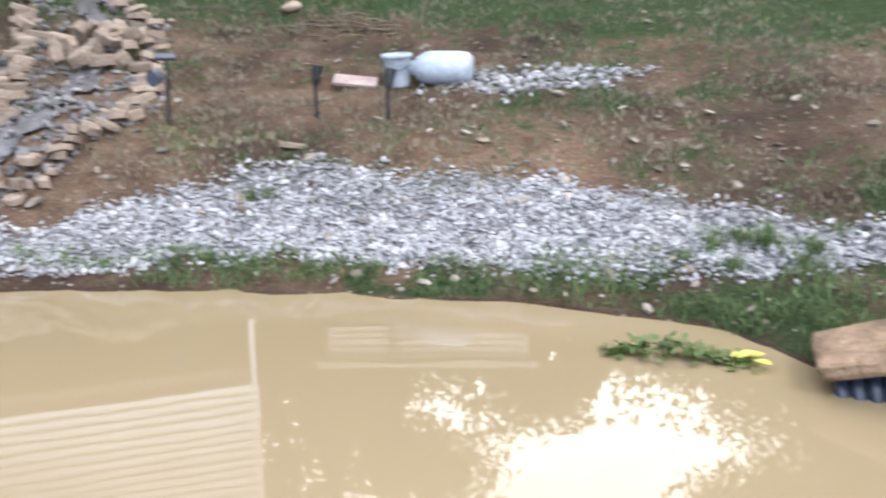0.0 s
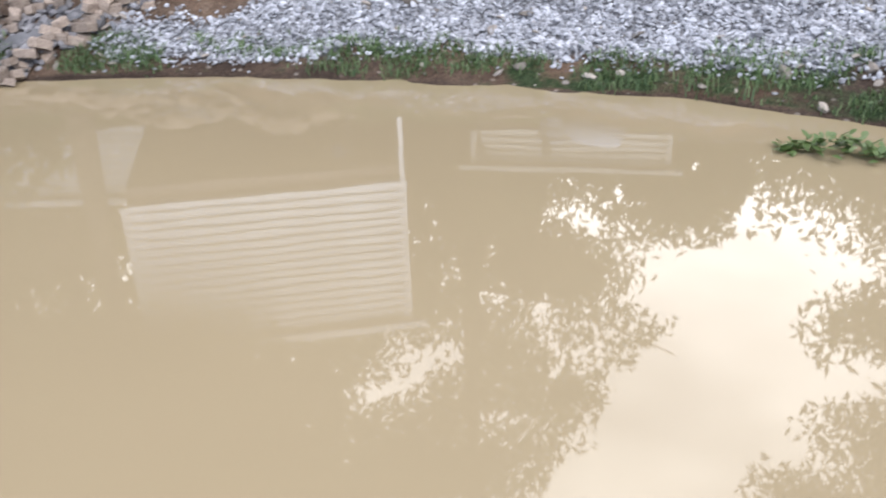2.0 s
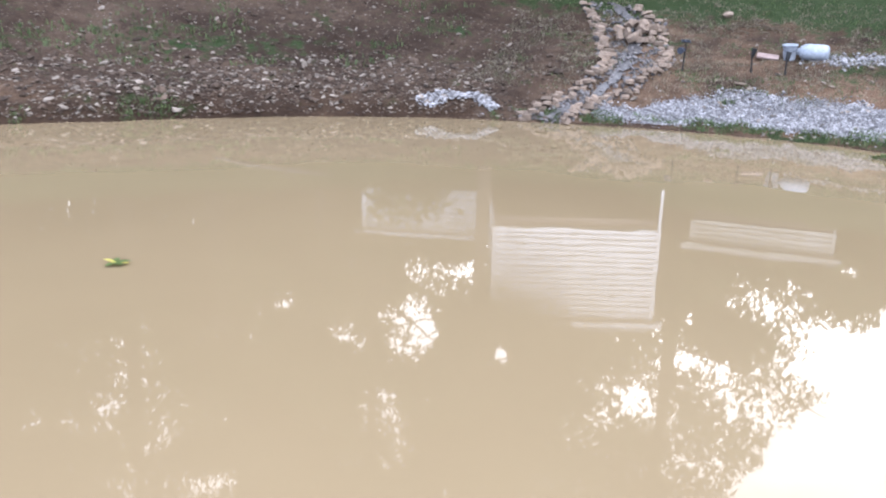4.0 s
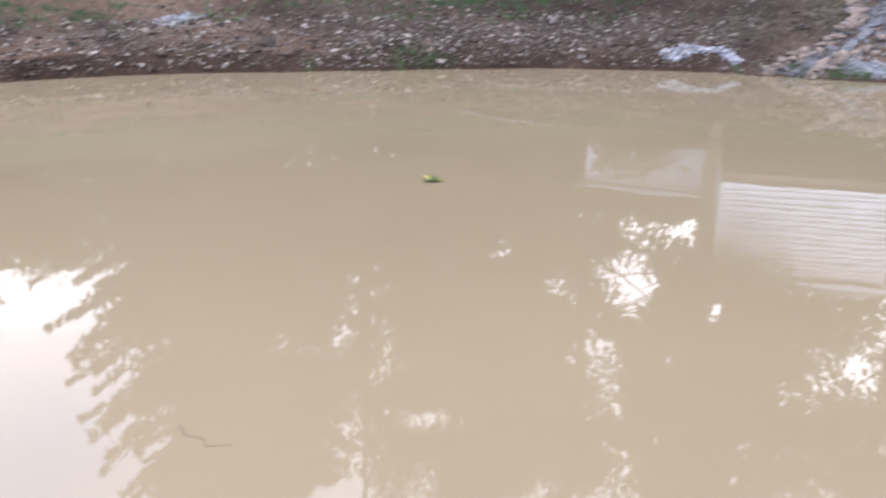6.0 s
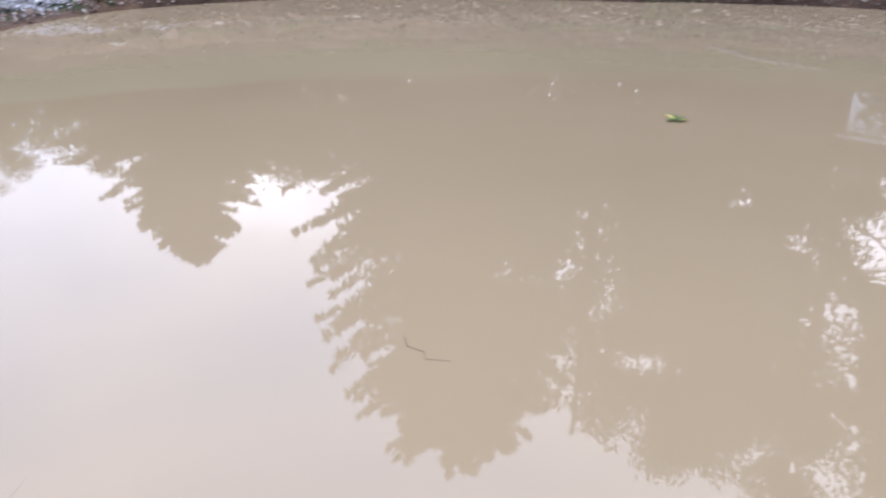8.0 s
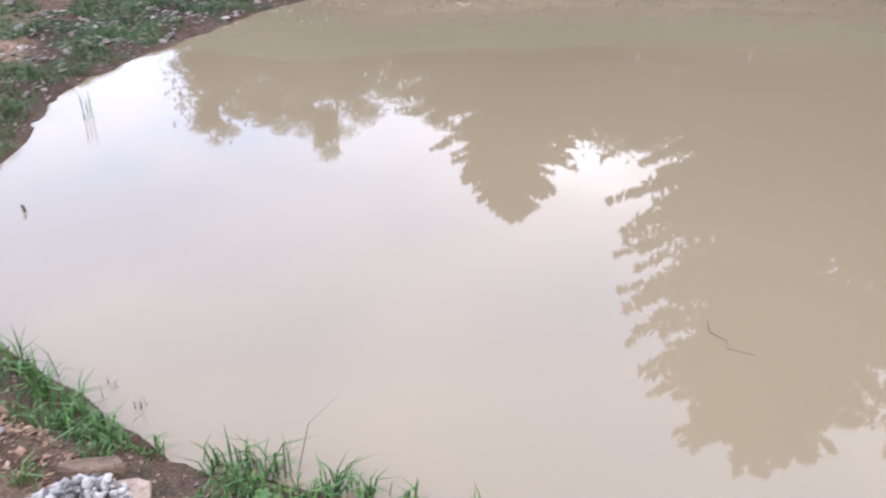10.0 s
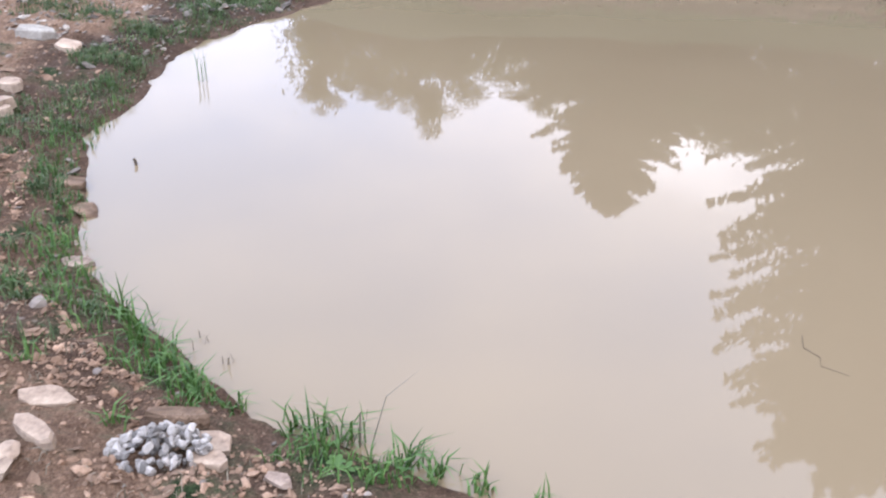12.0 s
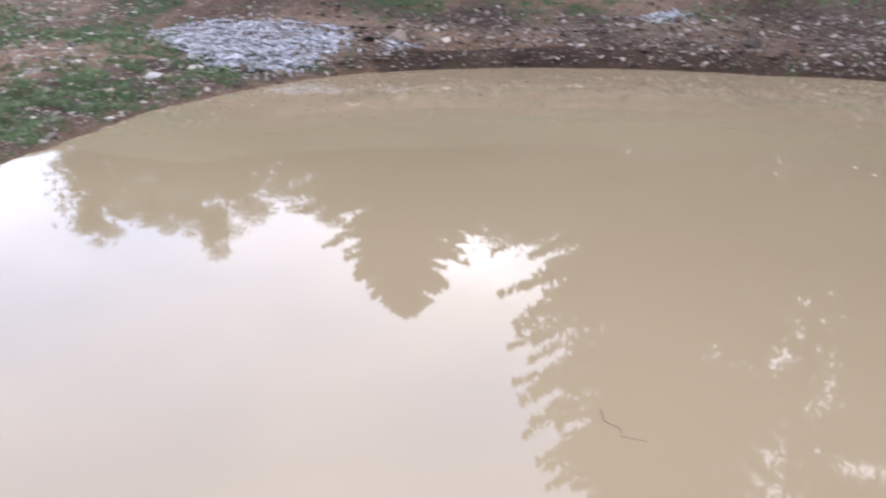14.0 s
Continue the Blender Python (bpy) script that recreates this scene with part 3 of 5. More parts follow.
def grove_tree(seed, x, y, top, radius, base, leaves, label):
    """A tall broad tree on the slope: trunk, limbs, and a dense crown pruned to fit the camera's view."""
    g = rng_of(seed)
    gz = smooth_height(x, y) - 0.1
    tree = thing("broadleaf_tree", Matrix.Translation((x, y, gz)), label, "tree", "trees behind the pond")
    h = top - gz
    bm = bmesh.new()
    r0 = 0.012 * h + 0.02
    lean = g.normal(0, 0.02 * h, 2)
    tube(bm, [Vector((lean[0] * (k / 8) ** 2, lean[1] * (k / 8) ** 2, h * 0.9 * k / 8 - 0.3)) for k in range(9)], [r0 * (1.15 - k / 8) + 0.02 for k in range(9)], 10)
    clumps = []
    low = (base - gz) / h
    for i in range(46):
        u = low + (0.97 - low) * g.uniform() ** 0.9
        p = Vector((lean[0] * u * u, lean[1] * u * u, h * 0.9 * u))
        f = (u - low) / (1 - low)
        reach = radius * (0.72 + 0.55 * math.sin(min(1.0, f * 1.5) * 2.2)) * (1 - 0.6 * f ** 2.5) * g.uniform(0.35, 1.0)
        a = 6.2832 * (i * 0.618 + g.uniform(-0.08, 0.08))
        q = p + Vector((math.cos(a) * reach, math.sin(a) * reach * 0.8, reach * g.uniform(0.0, 0.35)))
        tube(bm, [p, p.lerp(q, 0.5) + Vector((0, 0, -0.05 * reach)), q], [r0 * 0.34 * (1.1 - u), r0 * 0.16, 0.01], 5)
        clumps += [p.lerp(q, w) for w in (0.4, 0.6, 0.8, 1.0)]
    part("trunk", bm, M_BARK, tree)
    k = int(1.35 * leaves / len(clumps))
    cs = []
    for c in clumps:
        d = g.normal(size=(k, 3))
        d *= (0.95 * g.uniform(0.05, 1.0, (k, 1)) ** 0.45) / np.linalg.norm(d, axis=1)[:, None]
        d[:, 2] *= 0.75
        cs.append(np.array(c) + d)
    cs = np.concatenate(cs)
    # Drops the leaves that would close the sky gaps in the camera's view.
    keep = [z > low * h - 0.6 and not view_gap((x + px, y + py, gz + z)) for px, py, z in cs]
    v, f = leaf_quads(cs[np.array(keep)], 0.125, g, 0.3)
    mesh_object("crown", v.tolist(), f.tolist(), M_LEAF, tree)


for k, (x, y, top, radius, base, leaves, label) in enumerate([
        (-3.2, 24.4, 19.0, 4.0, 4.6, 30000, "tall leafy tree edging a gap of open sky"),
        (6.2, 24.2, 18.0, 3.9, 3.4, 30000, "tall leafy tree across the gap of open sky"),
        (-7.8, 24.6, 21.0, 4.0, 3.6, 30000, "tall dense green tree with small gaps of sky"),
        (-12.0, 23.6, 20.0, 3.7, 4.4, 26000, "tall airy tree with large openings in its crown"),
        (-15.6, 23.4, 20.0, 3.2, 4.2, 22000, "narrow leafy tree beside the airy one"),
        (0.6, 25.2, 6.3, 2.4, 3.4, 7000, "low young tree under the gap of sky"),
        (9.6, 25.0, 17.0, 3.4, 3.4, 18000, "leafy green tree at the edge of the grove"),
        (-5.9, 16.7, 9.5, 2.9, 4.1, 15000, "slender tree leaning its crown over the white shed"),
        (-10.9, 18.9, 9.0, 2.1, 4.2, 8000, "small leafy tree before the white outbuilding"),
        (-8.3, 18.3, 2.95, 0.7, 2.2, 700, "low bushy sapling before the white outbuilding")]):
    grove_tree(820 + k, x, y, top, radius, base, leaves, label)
big = conifer(201, 13.9, 4.9, -0.42, 0.45)
big.matrix_world = Matrix.Translation((-18.9, 14.9, smooth_height(-18.9, 14.9) - 0.1)) @ Matrix.Rotation(0.8, 4, "Z")
big.scale = (1, 1, (17.0 - smooth_height(-18.9, 14.9)) / 14.6)
tagged(big, "large dark conifer with long upswept boughs", "tree", "trees behind the pond")
small = conifer(202, 10.2, 4.3, -0.36, 0.78)
small.matrix_world = Matrix.Translation((-28.2, 10.6, smooth_height(-28.2, 10.6) - 0.1))
small.scale = (1, 1, (11.9 - smooth_height(-28.2, 10.6)) / 10.4)
tagged(small, "smaller pointed conifer with upswept boughs", "tree", "trees behind the pond")


def far_woods():
    """Low woods that close the horizon."""
    g = rng_of(55)
    cs = []
    for i in range(420):
        a = 6.2832 * i / 420 + g.normal(0, 0.006)
        r = g.uniform(75, 105)
        x, y = r * math.cos(a), r * math.sin(a)
        hgt = g.uniform(3.5, 7.0)
        n = 60
        c = g.normal(size=(n, 3)) * np.array((2.6, 2.6, hgt * 0.30)) + np.array((x, y, smooth_height(x, y) + hgt * 0.45))
        cs.append(c)
    v, f = leaf_quads(np.concatenate(cs), 0.9, g, 0.2)
    tagged(mesh_object("far_woods", v.tolist(), f.tolist(), M_LEAF), "low distant green woods closing the horizon", "woods", kind="stuff")


far_woods()


def thicket():
    """Undergrowth and saplings under the trees on the slope."""
    g = rng_of(56)
    az = np.array([-40, -22, -12, -8, -5.5, -3.5, -1, 3, 8, 20, 38, 50, 60, 64, 72, 76, 84, 89.5])
    tops = np.array([9, 9, 8.5, 7.0, 5.4, 5.2, 5.8, 7.5, 7.6, 7.0, 8.5, 9.0, 9.0, 9.2, 9.0, 8.8, 9.6, 9.2])
    far = np.array([29, 29, 29, 29, 29, 29, 29, 29, 29, 29, 28, 28, 31, 33, 36, 37, 37, 37])
    cs = []
    for i in range(4300):
        a = g.uniform(-40, 90)
        r = float(np.interp(a, az, far)) + g.uniform(-1.5, 4.5)
        x, y = -r * math.sin(radians(a)), r * math.cos(radians(a))
        z0 = smooth_height(x, y)
        z = g.uniform(z0 + 0.2, float(np.interp(a, az, tops)) - 0.4 + 0.8 * noise.noise(Vector((a * 0.35, 4, 0))))
        n = 62
        cs.append(g.normal(size=(n, 3)) * np.array((0.55, 0.55, 0.45)) + np.array((x, y, z)))
    v, f = leaf_quads(np.concatenate(cs), 0.135, g, 0.3)
    tagged(mesh_object("undergrowth", v.tolist(), f.tolist(), M_LEAF), "dense green undergrowth and saplings beneath the trees", "undergrowth", kind="stuff")


thicket()


# ---- buildings above the bank ----
def siding_wall(parent, x0, x1, y, z0, z1, boards, pitch=0.115):
    """A wall of lapped boards, each board a piece, and a backing sheet."""
    bm = bmesh.new()
    box(bm, (x0 + x1) / 2, y + 0.06, (z0 + z1) / 2, x1 - x0, 0.08, z1 - z0)
    wall = part("wall", bm, M_TRIM, parent)
    bm = bmesh.new()
    w = x1 - x0
    vs = [bm.verts.new(p) for p in ((-w / 2, -0.045, 0), (w / 2, -0.045, 0), (w / 2, -0.006, pitch + 0.012), (-w / 2, -0.006, pitch + 0.012),
                                    (-w / 2, 0.014, 0), (w / 2, 0.014, 0), (w / 2, 0.014, pitch + 0.012), (-w / 2, 0.014, pitch + 0.012))]
    for q in ((0, 1, 2, 3), (5, 4, 7, 6), (4, 5, 1, 0), (3, 2, 6, 7), (4, 0, 3, 7), (1, 5, 6, 2)):
        bm.faces.new([vs[k] for k in q])
    me = bpy.data.meshes.new("board")
    bm.to_mesh(me)
    bm.free()
    me.materials.append(boards)
    k = 0
    while z0 + (k + 1) * pitch < z1:
        ob = new("board", me)
        ob.parent = wall
        ob.location = ((x0 + x1) / 2, y, z0 + k * pitch)
        k += 1
    return wall


def shed(m, w, depth, z0, z1, label, slope=0.45, boards=M_SIDING):
    """A sided building on posts, kept small to fit the camera's view: lapped front wall, plain sides, eaves and a
    pitched roof. z from its ground.
    """
    ob = thing("shed", m, label, "shed")
    trim = M_TRIM if boards is M_SIDING else boards
    siding_wall(ob, -w / 2, w / 2, 0.0, z0, z1, boards)
    for s in (-1, 1):
        bm = bmesh.new()
        box(bm, s * (w / 2 - 0.04), depth / 2 + 0.1, (z0 + z1) / 2, 0.08, depth - 0.02, z1 - z0)
        part("side_wall", bm, trim, ob)
        bm = bmesh.new()
        box(bm, s * (w / 2 + 0.02), -0.03, (z0 + z1) / 2, 0.10, 0.06, z1 - z0, bevel=0.008)
        part("corner_trim", bm, trim, ob)
        bm = bmesh.new()
        box(bm, s * (w / 2 + 0.02), -0.04 if s > 0 else depth, z0 / 2 - 0.2, 0.06, 0.06, z0 + 0.4 - 0.004, bevel=0.008)
        part("post", bm, trim, ob)
    bm = bmesh.new()
    box(bm, 0, depth / 2 + 0.1, z0 - 0.09, w, depth, 0.16)
    part("floor_frame", bm, M_BOARD, ob, "weathered timber floor frame")
    for s in (0, 1):
        y0, y1 = (-0.10, depth / 2 + 0.1) if s == 0 else (depth + 0.48, depth / 2 + 0.1)
        bm = bmesh.new()
        h0, h1 = z1 - 0.02, z1 + slope * depth / 2 + 0.1
        vs = [bm.verts.new(p) for p in ((-w / 2 - .25, y0, h0), (w / 2 + .25, y0, h0), (w / 2 + .25, y1, h1), (-w / 2 - .25, y1, h1),
                                        (-w / 2 - .25, y0, h0 + .07), (w / 2 + .25, y0, h0 + .07), (w / 2 + .25, y1, h1 + .07), (-w / 2 - .25, y1, h1 + .07))]
        for q in ((0, 1, 2, 3), (4, 7, 6, 5), (0, 4, 5, 1), (1, 5, 6, 2), (3, 2, 6, 7), (0, 3, 7, 4)):
            bm.faces.new([vs[k] for k in q])
        bmesh.ops.recalc_face_normals(bm, faces=bm.faces)
        part("roof", bm, M_ROOF, ob, "grey shingled roof slope")
    bm = bmesh.new()
    box(bm, 0, -0.13, z1 + 0.0, w + 0.5, 0.05, 0.10, bevel=0.01)
    part("eave_board", bm, trim, ob)
    return ob


def ground_at(x, y):
    return smooth_height(x, y)


# Placed near and kept small to fit their mirror images in the camera's view.
for _sx, _sy, _spin, _w, _deep, _z0, _z1, _label, _slope in (
        (-4.25, 17.55, 23.5, 3.15, 2.4, 2.8, 4.75, "white lap-sided shed on posts above the bank", 0.45),
        (-7.3, 19.6, 14, 5.0, 2.6, 2.85, 3.95, "white sided outbuilding half hidden by leaves", 0.25),
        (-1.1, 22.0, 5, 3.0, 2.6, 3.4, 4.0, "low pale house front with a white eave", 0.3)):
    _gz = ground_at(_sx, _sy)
    shed(Matrix.Translation((_sx, _sy, _gz)) @ Matrix.Rotation(radians(_spin), 4, "Z"), _w, _deep, _z0 - _gz, _z1 - _gz, _label, slope=_slope, boards=M_GREYSIDING if "pale" in _label else M_SIDING)


# ---- stones and gravel on the banks ----
def gravel_bed(name, poly, count, size, label, mat, seed, pile=0.0, soft=0.16):
    """Loose gravel spread over an outline, ragged at its edge; pile: how far it is heaped up."""
    g = rng_of(seed)
    xs, ys = [p[0] for p in poly], [p[1] for p in poly]
    mx, my = sum(xs) / len(xs), sum(ys) / len(ys)
    places = []
    tries = 0
    while len(places) < count and tries < count * 12:
        tries += 1
        x, y = g.uniform(min(xs) - soft, max(xs) + soft), g.uniform(min(ys) - soft, max(ys) + soft)
        jx, jy = x + g.normal(0, soft * 0.6), y + g.normal(0, soft * 0.6)
        if not inside(poly, jx, jy) or inland(x, y) < 0.04:
            continue
        s = size * g.lognormal(0, 0.32)
        far = math.hypot((x - mx) / max(0.01, np.ptp(xs) / 2), (y - my) / max(0.01, np.ptp(ys) / 2))
        z = height(x, y) + s * g.uniform(0.05, 0.42) + pile * max(0.0, 1 - far * far) * g.uniform(0.3, 1.0)
        places.append((x, y, z, (s, s * g.uniform(0.5, 0.9), s * g.uniform(0.3, 0.6)), turn(g, 0.5)))
    return scatter(name, PEBBLES, places, mat, label, "gravel")


gravel_bed("gravel_bed", BED, 21000, 0.0255, "light grey crushed gravel bed along the water's edge", M_GRAVEL, 301, soft=0.10)
gravel_bed("gravel_bed", [(-0.4, 15.05), (0.4, 15.2), (0.95, 15.0), (0.7, 14.85), (0.1, 14.78), (-0.3, 14.9)], 700, 0.04, "grey gravel strip beside the white jug", M_GRAVEL, 302)
gravel_bed("gravel_bed", [(-14.4, 1.3), (-14.2, 2.2), (-13.6, 3.0), (-12.7, 3.9), (-11.95, 3.7), (-11.4, 2.8), (-11.5, 1.95), (-12.7, 1.6)], 6500, 0.042,
           "pale grey gravel spread on the flat shore", M_GRAVEL, 303, 0.05)
gravel_bed("gravel_bed", [(-5.2, 12.1), (-5.05, 12.3), (-4.75, 12.5), (-4.4, 12.65), (-4.15, 12.5), (-4.25, 12.4), (-4.5, 12.5), (-4.8, 12.32), (-5.0, 12.1)], 800, 0.045,
           "small ridge of grey gravel beside the stone channel", M_GRAVEL, 304, 0.05, 0.05)
gravel_bed("gravel_bed", [(-11.9, 4.2), (-11.85, 4.6), (-11.6, 4.6), (-11.6, 4.2)], 140, 0.04, "handful of grey gravel on the bank", M_GRAVEL, 305)
gravel_bed("gravel_bed", [(-11.55, 8.2), (-11.5, 8.8), (-11.0, 8.75), (-11.1, 8.3)], 260, 0.045, "handful of pale gravel on the bank", M_GRAVEL, 306)


def small_stones():
    """Loose pale stones lying all over the clay."""
    g = rng_of(310)
    big, fine = [], []
    while len(big) < 8500:
        a = g.uniform(radians(30), radians(300))
        deg = math.degrees(a)
        d = g.exponential(1.9) + 0.05
        if d > 9:
            continue
        r = float(shore_radius(a)) + d
        x, y = CX + r * math.cos(a), CY + r * math.sin(a)
        keep = 0.32 if deg < 92 else 1.0 if deg < 200 else 0.5
        if 96 < deg < 196 and 2.0 < d < 3.1:
            keep = 0.45
        if d > 4.6:
            keep *= 0.35
        if noise.noise(Vector((x, y, 0)) * 0.8) < -0.25:
            keep *= 0.4
        if g.uniform() > keep:
            continue
        s = 0.034 * g.lognormal(0, 0.6)
        if deg > 250 and g.uniform() > 0.25:
            continue
        if deg > 255:
            s *= 0.6
        s = min(s, 0.14)
        big.append((x, y, height(x, y) + s * 0.10, (s, s * g.uniform(0.5, 0.9), s * g.uniform(0.22, 0.5)), turn(g, 0.35)))
    scatter("loose_stones", STONES, big, M_LIME, "loose pale limestone bits strewn over the clay bank", "stones")
    clods = []
    while len(clods) < 4200:
        a = g.uniform(radians(84), radians(212))
        d = abs(g.normal(0, 1.6)) + 0.03
        r = float(shore_radius(a)) + d
        x, y = CX + r * math.cos(a), CY + r * math.sin(a)
        s = 0.05 * g.lognormal(0, 0.5)
        clods.append((x, y, height(x, y) + s * 0.06, (s, s * g.uniform(0.6, 0.95), s * g.uniform(0.3, 0.55)), turn(g, 0.4)))
    scatter("clay_clods", PEBBLES, clods, M_CLOD, "crumbled brown clay clods on the bank", "clods")
    lumps = []
    while len(lumps) < 12000:
        a = g.uniform(radians(206), radians(318))
        d = g.uniform(0.28, 3.2)
        r = float(shore_radius(a)) + d
        x, y = CX + r * math.cos(a), CY + r * math.sin(a)
        s = 0.015 * g.lognormal(0, 0.65)
        lumps.append((x, y, height(x, y) + s * 0.02, (s, s * g.uniform(0.5, 0.9), s * g.uniform(0.14, 0.3)), turn(g, 0.28)))
    scatter("clay_lumps", FLAKES, lumps, M_CLAY, "crumbly pinkish clay lumps on the near ground", "clods")
    flat = []
    while len(flat) < 9000:
        a = g.uniform(radians(196), radians(250))
        d = g.uniform(0.25, 9.0)
        if d < 2.0 and g.uniform() > 0.35:
            continue
        r = float(shore_radius(a)) + d
        x, y = CX + r * math.cos(a), CY + r * math.sin(a)
        if noise.noise(Vector((x, y, 5)) * 0.9) < g.uniform(-0.6, 0.3):
            continue
        s = min(0.13, 0.036 * g.lognormal(0, 0.55))
        flat.append((x, y, height(x, y) + s * 0.08, (s, s * g.uniform(0.5, 0.95), s * g.uniform(0.2, 0.4)), turn(g, 0.4)))
    scatter("loose_flakes", FLAKES, flat, M_FLAKE, "pale stone flakes strewn over the dry flat ground", "stones")
    near = []
    while len(near) < 15000:
        a = g.uniform(radians(262), radians(304))
        d = 0.26 + 1.8 * g.uniform() ** 1.3
        r = float(shore_radius(a)) + d
        x, y = CX + r * math.cos(a), CY + r * math.sin(a)
        if noise.noise(Vector((x, y, 2)) * 2.2) < g.uniform(-0.5, 0.45) or math.degrees(a) < g.uniform(258, 274):
            continue
        s = min(0.05, 0.0115 * g.lognormal(0, 0.65))
        near.append((x, y, height(x, y) + s * 0.05, (s, s * g.uniform(0.5, 0.95), s * g.uniform(0.25, 0.5)), turn(g, 0.45)))
    scatter("clay_lumps", FLAKES, near, M_CLAY, "broken crumbs of dry clay strewn by the pebbles", "clods")
    while len(fine) < 11000:
        a = g.uniform(radians(225), radians(318))
        d = g.uniform(0.05, 2.6)
        r = float(shore_radius(a)) + d
        x, y = CX + r * math.cos(a), CY + r * math.sin(a)
        s = 0.011 * g.lognormal(0, 0.5)
        fine.append((x, y, height(x, y) + s * 0.12, (s, s * g.uniform(0.5, 0.9), s * g.uniform(0.3, 0.6)), turn(g, 0.4)))
    scatter("clay_crumbs", FLAKES, fine, M_CLAY, "small crumbs of stone and clay on bare ground", "stones")


small_stones()


def flag_template(seed):
    """An angular flat piece of split rock, about one unit across."""
    g = rng_of(seed)
    n = 6 + seed % 3
    ang = np.sort((np.arange(n) + g.uniform(-0.33, 0.33, n)) * 2 * math.pi / n)
    rad = g.uniform(0.40, 0.54, n)
    rings = []
    for z, k in ((-0.5, 1.02), (0.28, 1.0), (0.44, 0.965), (0.49, 0.88)):
        kk = k * g.uniform(0.95, 1.03, n)
        rings.append(np.stack([rad * kk * np.cos(ang), rad * kk * np.sin(ang), z + g.uniform(-0.07, 0.07, n)], 1))
    v = np.concatenate(rings + [np.array([[0.05, -0.03, 0.5]])])
    f = [(r * n + i, r * n + (i + 1) % n, (r + 1) * n + (i + 1) % n, (r + 1) * n + i) for r in range(3) for i in range(n)]
    f += [(3 * n + i, 3 * n + (i + 1) % n, 4 * n) for i in range(n)]
    f.append(tuple(range(n - 1, -1, -1)))
    return v, f


def stone(x, y, sx, sy, sz, spin, mat, label, seed, tilt=0.12, up=0.25, group="single stones on the bank"):
    """One larger stone lying on the ground."""
    v, f = flag_template(seed) if "flat" in label or "slab" in label or "angular" in label or "tilted" in label or "pale rock" in label else stone_template(seed, 12, 3)
    ob = mesh_object("stone", (v * np.array((sx, sy, sz * 0.85))).tolist(), f, mat)
    ob.matrix_world = Matrix.Translation((x, y, max(0.0, height(x, y)) + sz * (up + 0.08))) @ Euler((tilt * math.sin(seed), tilt * math.cos(seed), spin)).to_matrix().to_4x4()
    return tagged(ob, label, "stone", group)


for k, (x, y, sx, sy, sz, spin, tone, label) in enumerate([
        (-2.27, -0.45, 0.25, 0.075, 0.06, 1.25, 0, "long brown slab propped beside the pebble pile"),
        (-2.04, -0.34, 0.13, 0.09, 0.034, 1.2, 4, "pale tan flat stone beside the pebbles"),
        (-2.16, -0.33, 0.15, 0.10, 0.034, 0.9, 4, "tan flat stone behind the pebbles"),
        (-2.40, -0.85, 0.19, 0.11, 0.034, 1.4, 4, "flat pale limestone piece on bare clay"),
        (-2.12, -0.80, 0.21, 0.075, 0.045, 0.75, 4, "tilted tan stone half sunk in clay"),
        (-2.05, -0.86, 0.09, 0.07, 0.05, 0.3, 4, "small pale stone on clay"),
        (-1.95, -0.86, 0.10, 0.08, 0.06, 2.0, 4, "small whitish stone on clay"),
        (-1.79, -0.67, 0.12, 0.08, 0.06, 1.5, 3, "dark brown rounded stone on clay"),
        (-7.19, -2.02, 0.34, 0.22, 0.08, 1.3, 2, "white angular rock on pinkish clay"),
        (-6.90, -1.72, 0.26, 0.18, 0.08, 0.6, 4, "pale rock at the edge of the grass"),
        (-5.88, -1.87, 0.20, 0.15, 0.07, 1.1, 4, "whitish angular stone near the grass"),
        (-5.52, -1.84, 0.24, 0.18, 0.08, 0.4, 4, "grey tan angular stone in a small cluster"),
        (-5.40, -1.80, 0.16, 0.12, 0.06, 2.4, 4, "tan angular stone in a small cluster"),
        (-4.46, -1.23, 0.26, 0.14, 0.035, 0.9, 0, "flat grey-brown stone at the water's edge"),
        (-4.12, -1.08, 0.22, 0.12, 0.04, 0.5, 0, "dark wet ledge of rock at the water"),
        (-3.55, -1.02, 0.16, 0.10, 0.025, 1.5, 1, "flat stone lying at the water"),
        (-1.94, -0.14, 0.09, 0.06, 0.04, 1.0, 1, "small tan stone in grass"),
        (-11.0, 1.05, 0.28, 0.18, 0.12, 0.5, 2, "pale round stone in shore grass"),
        (-10.4, 0.50, 0.16, 0.12, 0.07, 0.9, 1, "small pale stone in shore grass"),
        (-11.8, 4.40, 0.30, 0.14, 0.24, 0.9, 1, "upright pale stone in the cut bank"),
        (-14.1, 4.45, 0.34, 0.22, 0.14, 0.3, 2, "pale boulder above the cut bank"),
        (-1.22, 14.10, 0.16, 0.08, 0.035, 0.3, 1, "flat whitish stone above the gravel"),
        (-0.06, 14.09, 0.10, 0.07, 0.035, 0.2, 1, "small whitish stone above the gravel"),
        (-1.05, 13.78, 0.05, 0.04, 0.04, 0.2, 3, "small black stone on the gravel"),
        (-1.8, 16.6, 0.2, 0.15, 0.12, 0.2, 1, "grey boulder on the lawn"),
        (-3.1, 17.4, 0.2, 0.15, 0.12, 1.2, 1, "pale boulder on the lawn")]):
    stone(x, y, sx, sy, sz, spin, (M_SLAB, M_STONE, M_WHITESTONE, M_DARKSTONE, M_CREAM)[tone], label, 400 + k)


